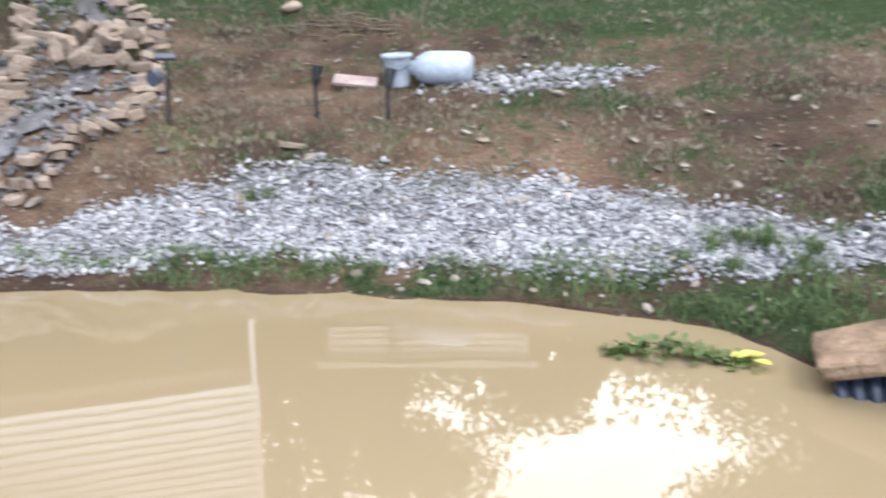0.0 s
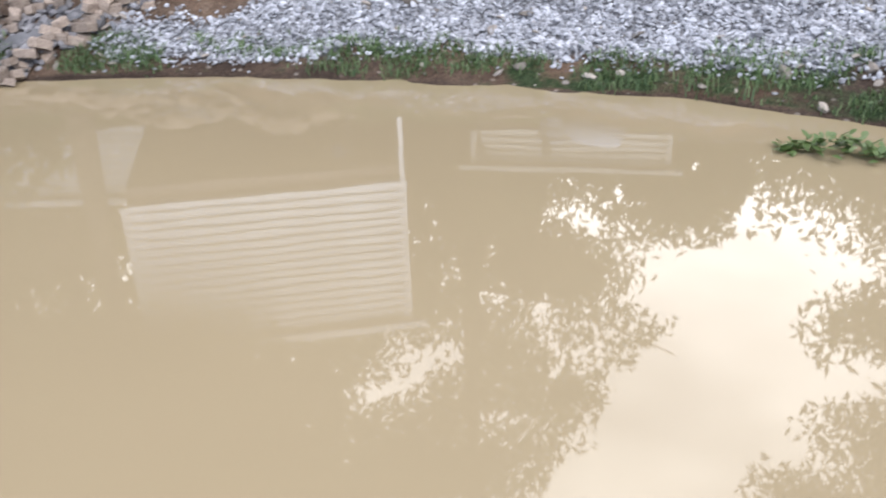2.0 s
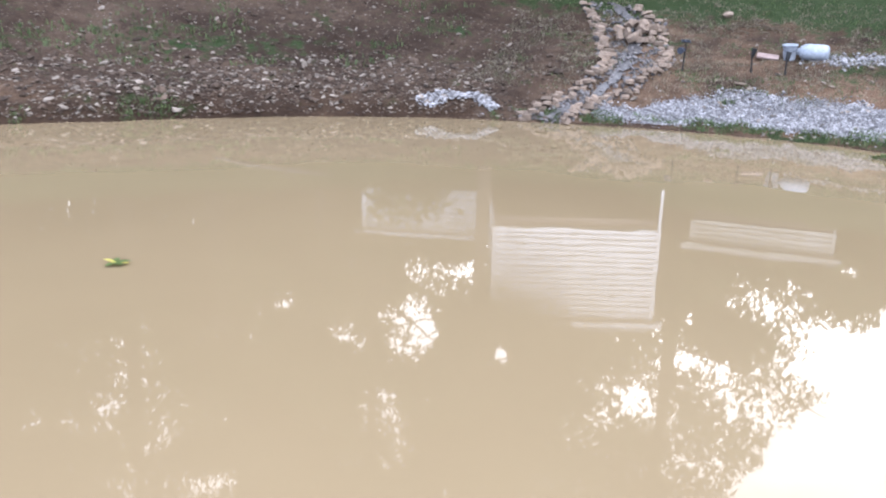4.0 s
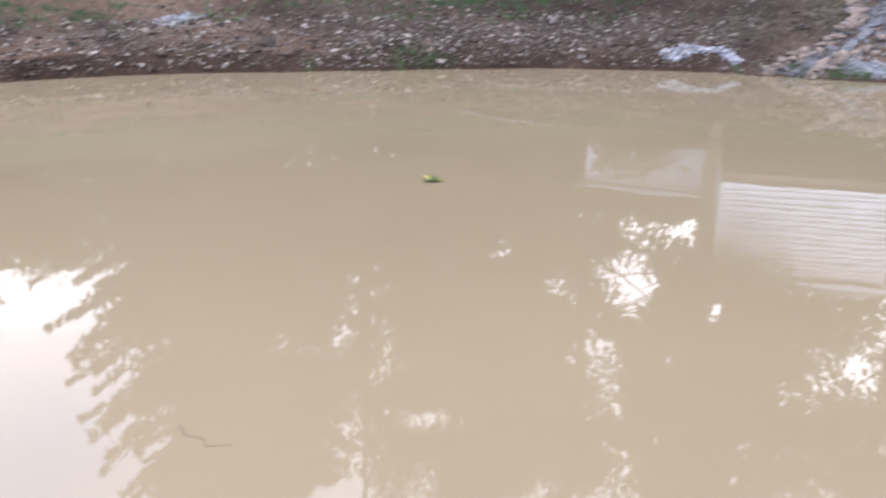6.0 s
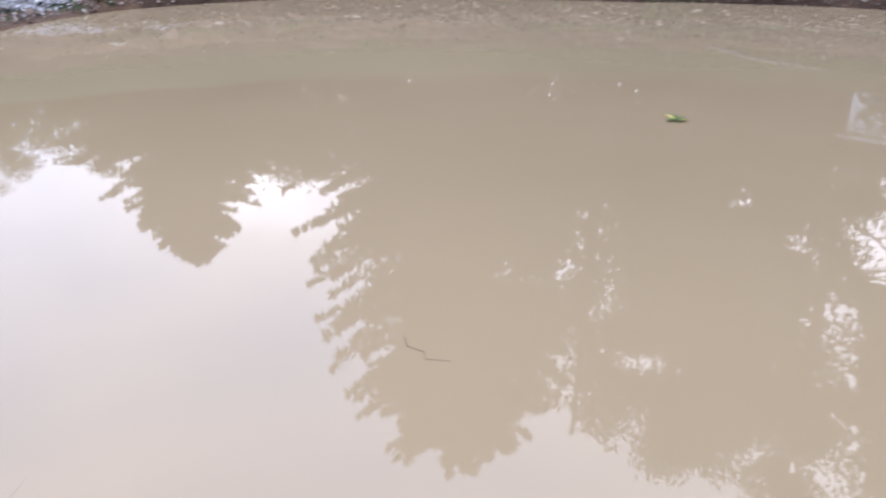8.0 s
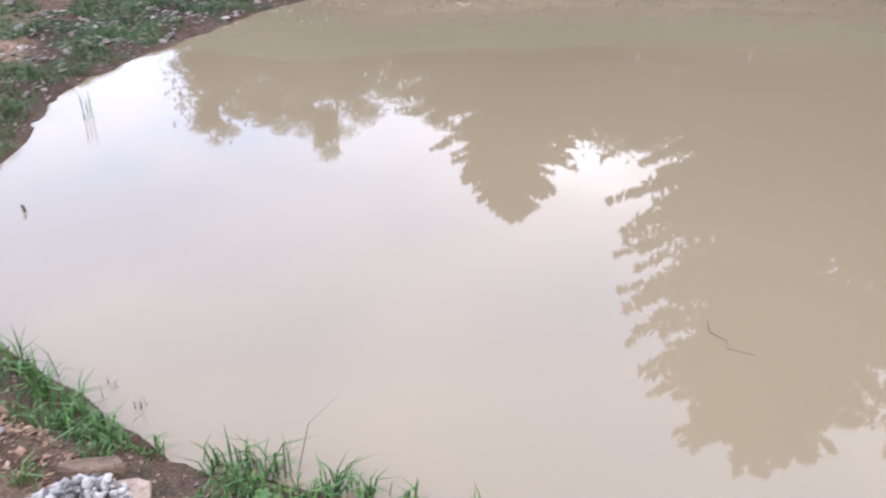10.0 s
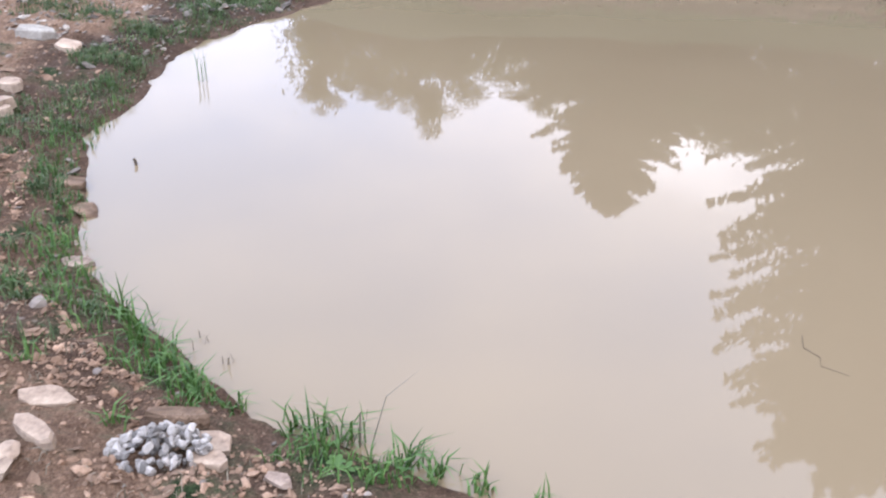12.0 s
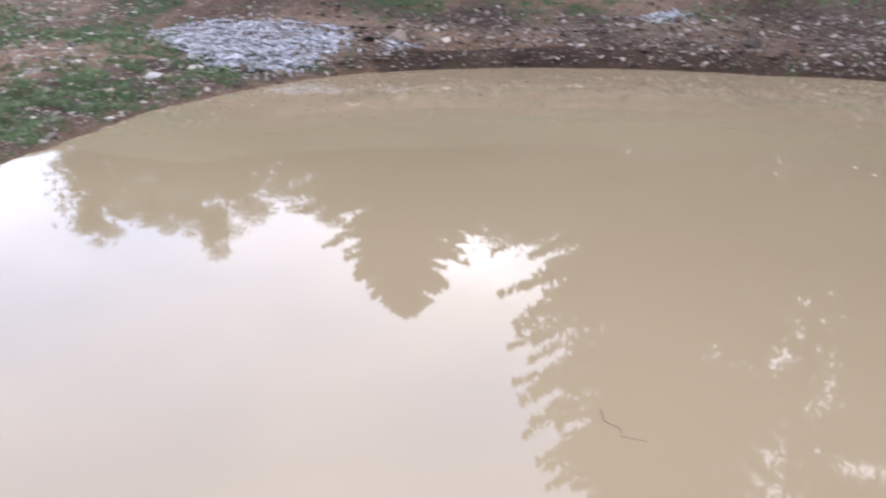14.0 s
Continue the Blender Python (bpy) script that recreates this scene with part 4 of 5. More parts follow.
def pebble_pile():
    """A heap of rounded grey pebbles, each a piece."""
    g = rng_of(330)
    ob = thing("pebble_pile", Matrix.Translation((-2.09, -0.48, height(-2.09, -0.48))), "heap of rounded light grey pebbles beside a slab", "pebble pile")
    meshes = []
    for s in range(5):
        v, f = stone_template(340 + s, 8, 2)
        me = bpy.data.meshes.new("pebble")
        me.from_pydata(v.tolist(), [], f)
        me.materials.append(M_PEBBLE)
        meshes.append(me)
    for i in range(150):
        r = 0.125 * math.sqrt(g.uniform())
        a = g.uniform(0, 6.283)
        x, y = r * math.cos(a) * 0.8, r * math.sin(a) * 1.15
        o = new("pebble", meshes[i % 5])
        o.parent = ob
        s = 0.034 * g.uniform(0.65, 1.3)
        o.matrix_basis = Matrix.LocRotScale((x, y, s * 0.25 + 0.055 * max(0, 1 - (r / 0.13) ** 2) * g.uniform(0.3, 1)), Euler(g.uniform(0, 6.28, 3)), (s, s * 0.8, s * 0.62))


pebble_pile()


# ---- stone-lined channel running down to the pond ----
def channel():
    g = rng_of(350)
    left = [(-3.80, 12.45), (-3.62, 12.95), (-3.45, 13.35), (-3.15, 13.80), (-3.12, 14.2), (-3.28, 14.62), (-3.50, 15.3), (-3.75, 15.9), (-4.2, 16.7)]
    right = [(-3.28, 12.52), (-3.12, 12.95), (-2.98, 13.20), (-2.62, 13.66), (-2.36, 14.15), (-2.34, 14.6), (-2.45, 15.1), (-2.75, 15.95), (-3.35, 16.65)]
    ob = thing("stone_channel", Matrix(), "stone-lined trickling channel winding down the bank", "stream channel")

    def along(line, u):
        k = u * (len(line) - 1)
        i = min(len(line) - 2, int(k))
        w = k - i
        return line[i][0] * (1 - w) + line[i + 1][0] * w, line[i][1] * (1 - w) + line[i + 1][1] * w

    meshes = []
    for s in range(7):
        v, f = flag_template(360 + s)
        me = bpy.data.meshes.new("edge_stone")
        me.from_pydata(v.tolist(), [], f)
        me.materials.append(M_STONE)
        meshes.append(me)
    # gravel and a wet run between the edges
    places = []
    for i in range(1500):
        u, w = g.uniform(), g.uniform(-0.12, 1.12)
        (x0, y0), (x1, y1) = along(left, u), along(right, u)
        x, y = x0 * (1 - w) + x1 * w, y0 * (1 - w) + y1 * w
        s = 0.05 * g.lognormal(0, 0.35)
        places.append((x, y, max(0.0, height(x, y)) + s * g.uniform(0.0, 0.4), (s, s * 0.8, s * 0.5), turn(g, 0.5)))
    scatter("bed_gravel", PEBBLES, places, M_GREYSTONE, "grey gravel bed", "", ob)
    vs, fs = [], []
    for k in range(40):
        u = k / 39
        (x0, y0), (x1, y1) = along(left, u), along(right, u)
        c = 0.5 + 0.12 * math.sin(u * 9)
        for w in (c - 0.09 - 0.04 * math.sin(k * 2.1), c + 0.09 + 0.05 * math.sin(k * 1.7)):
            x, y = x0 * (1 - w) + x1 * w, y0 * (1 - w) + y1 * w
            vs.append((x, y, max(0.0, height(x, y)) + 0.028))
        if k:
            fs.append((2 * k - 2, 2 * k - 1, 2 * k + 1, 2 * k))
    tagged(mesh_object("water_run", vs, fs, M_TRICKLE, ob, True), "thin film of trickling water")
    n = 0
    for line, course in ((left, 2), (right, 2)):
        for c in range(course):
            u = 0.0
            while u < 1.0:
                x, y = along(line, u)
                x1, y1 = along(line, min(1.0, u + 0.02))
                x0, y0 = along(line, max(0.0, u - 0.02))
                ang = math.atan2(y1 - y0, x1 - x0)
                o = new("edge_stone", meshes[n % 7])
                o.parent = ob
                sx, sy, sz = g.uniform(0.12, 0.22), g.uniform(0.07, 0.12), g.uniform(0.035, 0.06)
                off = g.normal(0, 0.045)
                px, py = x - math.sin(ang) * off, y + math.cos(ang) * off
                o.matrix_basis = Matrix.LocRotScale((px, py, max(0.0, height(px, py)) + 0.015 + 0.045 * c), Euler((g.normal(0, 0.22), g.normal(0, 0.22), ang + math.pi / 2 + g.normal(0, 0.4))), (sx, sy, sz))
                n += 1
                u += (0.019 if c == 0 else 0.024) * g.uniform(0.8, 1.3)
    for i in range(26):
        a, r = g.uniform(0, 6.283), 0.34 * math.sqrt(g.uniform())
        x, y = -3.0 + r * math.cos(a), 15.45 + 1.3 * r * math.sin(a)
        o = new("edge_stone", meshes[i % 7])
        o.parent = ob
        o.matrix_basis = Matrix.LocRotScale((x, y, height(x, y) + 0.06 + 0.16 * max(0, 1 - (r / 0.34) ** 2)), Euler((g.normal(0, 0.5), g.normal(0, 0.5), g.uniform(0, 6.28))),
                                            (g.uniform(0.14, 0.26), g.uniform(0.1, 0.16), g.uniform(0.05, 0.1)))


channel()


# ---- rock slab over a corrugated pipe ----
def culvert():
    a, b = Vector((1.27, 11.945, -0.06)), Vector((3.1, 11.42, 0.30))
    ob = thing("drain_pipe", Matrix.Translation(a), "black corrugated plastic drain pipe lying in the water", "pipe")
    q = (b - a).to_track_quat("Z", "Y")
    length, pitch, sides = (b - a).length, 0.054, 40
    prof = []
    z = 0.0
    while z < length:
        prof += [(z, 0.116), (z + pitch * 0.12, 0.146), (z + pitch * 0.3, 0.157), (z + pitch * 0.5, 0.160), (z + pitch * 0.7, 0.157), (z + pitch * 0.88, 0.146)]
        z += pitch
    vs, fs = [], []
    for z, r in prof + [(0.001, 0.118)]:
        for k in range(sides):
            vs.append(q @ Vector((math.cos(6.2832 * k / sides) * r, math.sin(6.2832 * k / sides) * r, z)))
    n = len(prof)
    for i in range(n - 1):
        for k in range(sides):
            fs.append((i * sides + k, i * sides + (k + 1) % sides, (i + 1) * sides + (k + 1) % sides, (i + 1) * sides + k))
    for k in range(sides):
        fs.append((n * sides + k, n * sides + (k + 1) % sides, (k + 1) % sides, k))
    mesh_object("corrugated_shell", vs, fs, M_PIPE, ob, True)
    bm = bmesh.new()
    tube(bm, [q @ Vector((0, 0, 0.02)), q @ Vector((0, 0, length))], [0.117, 0.117], 24, False)
    part("inner_wall", bm, M_PIPE, ob)
    # the slab that lies on the pipe
    bm = bmesh.new()
    box(bm, 0, 0, 0, 1.55, 0.42, 0.078)
    bmesh.ops.bevel(bm, geom=list(bm.edges), offset=0.022, segments=2, affect="EDGES", profile=0.5)
    bmesh.ops.subdivide_edges(bm, edges=list(bm.edges), cuts=7, use_grid_fill=True)
    for v in bm.verts:
        p = v.co.copy()
        k = 1.0 + 0.08 * noise.noise(p * 2.0) - 0.3 * max(0.0, -p.x - 0.55)
        v.co = Vector((p.x, p.y * k, p.z * k)) + 0.014 * noise.noise_vector(p * 4.0) + 0.014 * noise.noise_vector(p * 13.0) + 0.008 * noise.noise_vector(p * 34.0)
        if p.x < -0.6:
            v.co.y *= 0.86
    slab = part("rock_slab", bm, M_SLAB, None, smooth=False)
    d = (b - a).normalized()
    mid = Vector((1.20, 11.95, 0.10)) + d * 0.74
    mid.z = 0.085 + 0.74 * 0.33
    side = Vector((0, 0, 1)).cross(d).normalized()
    up = Vector((d.x, d.y, 0.32)).normalized().cross(side)
    ax = side.cross(up)
    slab.matrix_world = Matrix.Translation(mid) @ Matrix((ax, side, up)).transposed().to_4x4()
    tagged(slab, "long rough brown rock slab resting on the pipe", "rock")
    # clay packed round the pipe where it leaves the bank
    for k, (x, y, sx, sy, sz) in enumerate([(2.75, 11.35, 0.9, 0.6, 0.5), (2.2, 11.42, 0.5, 0.3, 0.16), (2.5, 12.0, 0.9, 0.6, 0.5)]):
        stone(x, y, sx, sy, sz, 0.4 * k, M_SLAB, "lump of brown earth and rock packed round the pipe", 520 + k, group="packed lumps")


culvert()


# ---- lamps on stakes and cast-off things on the slope ----
def stake(parent, h, r=0.011):
    bm = bmesh.new()
    tube(bm, [(0, 0, -0.12), (0, 0, 0.0), (0.004, 0, h)], [0.003, r, r * 1.1], 8)
    for a in (0, 1.5708):
        box(bm, 0, 0, -0.02, 0.03, 0.004, 0.12, Matrix.Rotation(a, 4, "Z"))
    return part("stake", bm, M_BLACK, parent)


def head_shell(parent, m, r, length, mat):
    """A lamp's cupped housing with its rim and glass."""
    bm = bmesh.new()
    tube(bm, [(0, 0, 0), (0, 0, length * 0.3), (0, 0, length * 0.8), (0, 0, length)], [r * 0.45, r * 0.8, r, r * 1.04], 20)
    bmesh.ops.transform(bm, matrix=m, verts=bm.verts)
    shell = part("housing", bm, mat, parent, smooth=False)
    return shell


def stake_lamp(x, y, h, lean, turn_z, label, panel=True):
    z = height(x, y)
    ob = thing("stake_lamp", Matrix.Translation((x, y, z)) @ Euler((lean, lean * 0.4, turn_z)).to_matrix().to_4x4(), label, "garden lamp", "solar lamps on stakes")
    stake(ob, h * 0.62)
    if not panel:
        aim = Matrix.Translation((0, 0.0, h * 0.60)) @ Matrix.Rotation(radians(12), 4, "X")
    else:
        aim = Matrix.Translation((-0.02, -0.02, h * 0.70)) @ Matrix.Rotation(radians(100), 4, "X") @ Matrix.Rotation(radians(-35), 4, "Y")
    head_shell(ob, aim, 0.045 if panel else 0.034, 0.10 if panel else 0.13, M_NAVY if panel else M_BLACK)
    bm = bmesh.new()
    tube(bm, [(0, 0, h * 0.58), (0.012, 0.01, h * 0.74), (0.0, 0, h * 0.92)], [0.012, 0.010, 0.009], 8)
    part("bracket", bm, M_BLACK, ob)
    if panel:
        bm = bmesh.new()
        box(bm, 0, 0, 0, 0.135, 0.10, 0.014, bevel=0.004)
        bmesh.ops.transform(bm, matrix=Matrix.Translation((0, 0, h * 0.95)) @ Matrix.Rotation(radians(14), 4, "X"), verts=bm.verts)
        p = part("solar_panel", bm, M_BLACK, ob)
        bm = bmesh.new()
        box(bm, 0, 0, 0.0092, 0.118, 0.084, 0.003)
        bmesh.ops.transform(bm, matrix=Matrix.Translation((0, 0, h * 0.95)) @ Matrix.Rotation(radians(14), 4, "X"), verts=bm.verts)
        part("cell", bm, M_PANEL, p)
    return ob


stake_lamp(-2.06, 14.33, 0.44, 0.04, 0.3, "dark solar lamp with a tilted panel on a stake")
stake_lamp(-1.14, 14.47, 0.34, -0.04, 1.9, "black solar lamp on a stake, turned edge-on", False)
stake_lamp(-0.69, 14.50, 0.30, 0.03, 2.6, "black solar lamp stake before a white bucket", False)


def round_lamp(x, y, top):
    """A disc-faced lamp with a mirror-bright lens on a forked stake."""
    z = height(x, y)
    h = top - z
    ob = thing("stake_lamp", Matrix.Translation((x, y, z)) @ Matrix.Rotation(radians(-24), 4, "Z"), "round black-rimmed lamp with a mirror-bright lens on a stake", "garden lamp", "solar lamps on stakes")
    stake(ob, h - 0.07, 0.012)
    bm = bmesh.new()
    tube(bm, [(0.035, 0.02, -0.05), (0.035, 0.02, h * 0.5), (0.02, 0.015, h - 0.02)], [0.008, 0.009, 0.008], 8)
    part("prong", bm, M_BLACK, ob)
    face = Matrix.Translation((0, 0.02, h)) @ Matrix.Rotation(radians(81), 4, "X")
    bm = bmesh.new()
    tube(bm, [(0, 0, -0.045), (0, 0, -0.02), (0, 0, 0.012)], [0.045, 0.072, 0.078], 28)
    bmesh.ops.transform(bm, matrix=face, verts=bm.verts)
    part("housing", bm, M_BLACK, ob)
    vs, fs = [], []
    for k in range(32):
        for j in range(10):
            a, c = 6.2832 * k / 32, 6.2832 * j / 10
            vs.append(face @ Vector((math.cos(a) * (0.074 + 0.009 * math.cos(c)), math.sin(a) * (0.074 + 0.009 * math.cos(c)), 0.012 + 0.009 * math.sin(c))))
            fs.append((k * 10 + j, ((k + 1) % 32) * 10 + j, ((k + 1) % 32) * 10 + (j + 1) % 10, k * 10 + (j + 1) % 10))
    mesh_object("rim", vs, fs, M_BLACK, ob, True)
    vs, fs = [face @ Vector((0, 0, 0.022))], []
    for r_i, (r, zz) in enumerate(((0.025, 0.0215), (0.05, 0.019), (0.068, 0.0145))):
        for k in range(28):
            vs.append(face @ Vector((math.cos(6.2832 * k / 28) * r, math.sin(6.2832 * k / 28) * r, zz)))
    for k in range(28):
        fs.append((0, 1 + k, 1 + (k + 1) % 28))
        for q in (0, 1):
            fs.append((1 + q * 28 + k, 29 + q * 28 + k, 29 + q * 28 + (k + 1) % 28, 1 + q * 28 + (k + 1) % 28))
    mesh_object("lens", vs, fs, M_LENS, ob, True)
    bm = bmesh.new()
    tube(bm, [(0.07, 0.02, h + 0.005), (0.115, 0.02, h + 0.012)], [0.012, 0.010], 10)
    part("knob", bm, M_BLACK, ob)


round_lamp(1.93, 12.45, 0.49)


def lathe(name, prof, mat, parent, m, sides=28):
    vs, fs = [], []
    for r, z in prof:
        for k in range(sides):
            vs.append(m @ Vector((math.cos(6.2832 * k / sides) * r, math.sin(6.2832 * k / sides) * r, z)))
    for i in range(len(prof) - 1):
        for k in range(sides):
            fs.append((i * sides + k, i * sides + (k + 1) % sides, (i + 1) * sides + (k + 1) % sides, (i + 1) * sides + k))
    return mesh_object(name, vs, fs, mat, parent, True)


def jug():
    x, y = -0.36, 15.02
    z = height(x, y)
    ob = thing("plastic_jug", Matrix.Translation((x, y, z + 0.10)) @ Matrix.Rotation(radians(-8), 4, "Z"), "white plastic jug lying on its side on the slope", "jug")
    lie = Matrix.Rotation(radians(90), 4, "Y") @ Matrix.Translation((0, 0, -0.20))
    lathe("body", [(0.0, 0.0), (0.075, 0.002), (0.085, 0.02), (0.108, 0.06), (0.115, 0.13), (0.115, 0.30), (0.108, 0.355), (0.085, 0.385), (0.0, 0.39)], M_WHITEPL, ob, lie)
    lathe("neck", [(0.045, -0.05), (0.05, -0.045), (0.05, 0.002), (0.06, 0.006)], M_WHITEPL, ob, lie)


def bucket():
    x, y = -0.69, 15.06
    z = height(x, y)
    ob = thing("plastic_bucket", Matrix.Translation((x, y, z)) @ Euler((0.05, -0.06, 0.2)).to_matrix().to_4x4(), "small white plastic bucket standing beside the jug", "bucket")
    lathe("body", [(0.0, 0.0), (0.078, 0.0), (0.082, 0.01), (0.10, 0.215), (0.104, 0.22), (0.096, 0.221), (0.078, 0.02), (0.0, 0.015)], M_WHITEPL, ob, Matrix())
    lathe("rim", [(0.100, 0.195), (0.109, 0.198), (0.110, 0.215), (0.104, 0.224), (0.097, 0.222)], M_WHITEPL, ob, Matrix())
    bm = bmesh.new()
    tube(bm, [(-0.108, 0, 0.2), (-0.1, -0.06, 0.15), (0, -0.12, 0.12), (0.1, -0.06, 0.15), (0.108, 0, 0.2)], [0.003] * 5, 6)
    part("handle", bm, M_BLACK, ob, "thin dark wire handle")


def board():
    x, y = -0.98, 15.0
    z = height(x, y)
    bm = bmesh.new()
    box(bm, 0, 0, 0, 0.30, 0.13, 0.022, bevel=0.004)
    ob = part("wooden_board", bm, M_BOARD)
    ob.matrix_world = Matrix.Translation((x, y, z + 0.04)) @ Euler((radians(24), radians(5), 0.05)).to_matrix().to_4x4()
    tagged(ob, "short weathered pinkish board lying on the slope", "board")


jug()
bucket()
board()


# ---- grass and weeds ----
def blades(base, length, width, g, lean=0.5):
    """Bent blades that stand on the given places: vertices and faces."""
    n = len(base)
    a = g.uniform(0, 6.283, n)
    d = np.stack([np.cos(a), np.sin(a), np.zeros(n)], 1)
    s = np.stack([-np.sin(a), np.cos(a), np.zeros(n)], 1) * (width * g.uniform(0.6, 1.3, n))[:, None]
    L = (length * g.uniform(0.5, 1.35, n))[:, None]
    k = (lean * g.uniform(0.2, 1.4, n))[:, None]
    up = np.array((0, 0, 1.0))
    p1 = base + L * (0.55 * up + 0.22 * k * d)
    p2 = base + L * ((0.95 - 0.25 * k) * up + 0.75 * k * d)
    v = np.stack([base - s, base + s, p1 + s * 0.8, p1 - s * 0.8, p2], 1).reshape(-1, 3)
    f = []
    for i in range(n):
        o = 5 * i
        f.append((o, o + 1, o + 2, o + 3))
        f.append((o + 3, o + 2, o + 4))
    return v, f


def grass_stuff(name, label, count, a0, a1, d0, d1, length, width, mat, seed, clump=1.2, thr=0.0, group=5, spread=0.035):
    g = rng_of(seed)
    pts = []
    tries = 0
    while len(pts) < count and tries < count * 10:
        tries += 1
        a = radians(g.uniform(a0, a1))
        r = float(shore_radius(a)) + g.uniform(d0, d1)
        x, y = CX + r * math.cos(a), CY + r * math.sin(a)
        if noise.noise(Vector((x, y, seed)) * clump) < thr:
            continue
        for _ in range(group):
            px, py = x + g.normal(0, spread), y + g.normal(0, spread)
            if inland(px, py) > -0.03:
                pts.append((px, py, max(0.0, height(px, py)) - 0.004))
    v, f = blades(np.array(pts), length, width, g, 1.05)
    tagged(mesh_object(name, v.tolist(), f, mat), label, "grass", kind="stuff")


grass_stuff("shore_grass", "green grass fringe between gravel and water", 5600, 48, 90, 0.05, 0.36, 0.05, 0.0036, M_GRASSDARK, 601, 3.0, -0.02)
grass_stuff("shore_grass", "long green grass on the bank by the rock slab", 3000, 34, 58, 0.03, 0.75, 0.07, 0.0036, M_GRASSDARK, 602, 2.4, 0.0)
grass_stuff("slope_grass", "thin green and dry grass on the clay slope", 9000, 36, 92, 1.0, 5.4, 0.055, 0.004, M_GRASSDARK, 603, 1.4, 0.04)
grass_stuff("slope_grass", "dry straw-coloured grass on the clay slope", 26000, 36, 96, 0.9, 4.6, 0.05, 0.0036, M_DRYGRASS, 604, 1.3, -0.2)
grass_stuff("bank_grass", "sparse green growth on the stony far bank", 2600, 100, 192, 1.6, 4.8, 0.10, 0.006, M_GRASSDARK, 605, 0.9, 0.12)
grass_stuff("bank_grass", "tufts of green at the foot of the cut bank", 500, 118, 150, 0.03, 0.25, 0.06, 0.005, M_GRASSDARK, 606, 1.6, 0.12)
grass_stuff("shore_grass", "short green grass on the flat muddy shore", 13000, 203, 246, 0.10, 2.3, 0.07, 0.0042, M_GRASSDARK, 607, 2.0, -0.02)
grass_stuff("shore_grass", "dull grass strip along the muddy waterline", 1700, 244, 266, 0.12, 0.62, 0.06, 0.0038, M_GRASSDARK, 612, 2.0, 0.0)
grass_stuff("meadow_grass", "patchy grass on the pale dry ground", 9000, 204, 248, 2.2, 7.0, 0.09, 0.006, M_GRASSDARK, 608, 0.8, 0.05)
grass_stuff("shore_grass", "tufted green grass on the muddy near shore", 1500, 250, 284, 0.10, 0.60, 0.075, 0.0036, M_GRASSDARK, 611, 2.8, 0.16, 8, 0.03)
grass_stuff("shore_grass", "low grass and weeds at the near water's edge", 1500, 255, 300, 0.0, 0.26, 0.07, 0.0034, M_GRASS, 609, 2.2, -0.1, 6, 0.03)
grass_stuff("shore_stubble", "dry stalks on the near clay", 900, 255, 300, 0.1, 1.2, 0.04, 0.0022, M_DRYGRASS, 610, 2.4, 0.05)


def tuft(x, y, n, length, label, seed, lean=1.25, width=0.0046, mat=None):
    g = rng_of(seed)
    base = np.zeros((n, 3))
    base[:, :2] = g.normal(0, 0.022, (n, 2))
    v, f = blades(base, length, width, g, lean)
    ob = mesh_object("grass_tuft", v.tolist(), f, mat or M_GRASS)
    ob.location = (x, y, max(0.0, height(x, y)) - 0.003)
    tagged(ob, label, "grass", "grass tufts at the near shore")


for k, (x, y, n, ln) in enumerate([(-3.05, -0.75, 22, 0.20), (-2.95, -0.66, 26, 0.17), (-2.85, -0.66, 22, 0.16), (-2.74, -0.56, 26, 0.17), (-2.66, -0.52, 24, 0.14),
                                   (-2.56, -0.44, 26, 0.14), (-2.50, -0.40, 20, 0.12), (-2.42, -0.30, 22, 0.10), (-2.30, -0.10, 22, 0.13), (-2.27, 0.0, 26, 0.17),
                                   (-2.22, 0.07, 16, 0.15), (-2.08, 0.22, 30, 0.14), (-2.03, 0.32, 24, 0.13), (-1.94, 0.44, 20, 0.12), (-1.83, 0.56, 18, 0.12),
                                   (-2.28, -0.62, 18, 0.09), (-2.64, -0.98, 16, 0.09), (-3.2, -1.22, 20, 0.09), (-4.6, -1.68, 26, 0.12), (-7.5, -1.28, 40, 0.16),
                                   (-7.3, -1.18, 34, 0.14), (-1.36, 13.62, 40, 0.09), (-1.25, 13.66, 34, 0.08), (1.05, 13.02, 36, 0.14), (1.3, 13.02, 40, 0.15), (1.5, 12.95, 34, 0.13), (0.92, 12.97, 30, 0.09), (1.12, 12.9, 36, 0.11), (1.2, 13.12, 36, 0.10), (1.42, 12.86, 34, 0.12), (1.62, 13.05, 30, 0.10)]):
    tuft(x, y, n, ln * (0.8 if k < 19 else 1), "green grass tuft leaning over the waterline" if k < 15 else "green grass tuft on bare ground", 700 + k, mat=M_GRASSDARK if k > 18 else None)
tuft(-6.35, -0.72, 7, 0.20, "few thin grass stems standing in the shallow water", 761, 0.35, 0.003)
tuft(-2.86, -0.42, 6, 0.07, "small dead stems standing in the shallow water", 762, 0.6, 0.002, M_TWIG)
tuft(-2.72, -0.34, 6, 0.06, "small dead stems standing in the shallow water", 763, 0.6, 0.002, M_TWIG)
tuft(-2.20, 0.10, 5, 0.27, "few tall dark grass stems reaching over the water", 760, 0.75, 0.003, M_DRYGRASS)


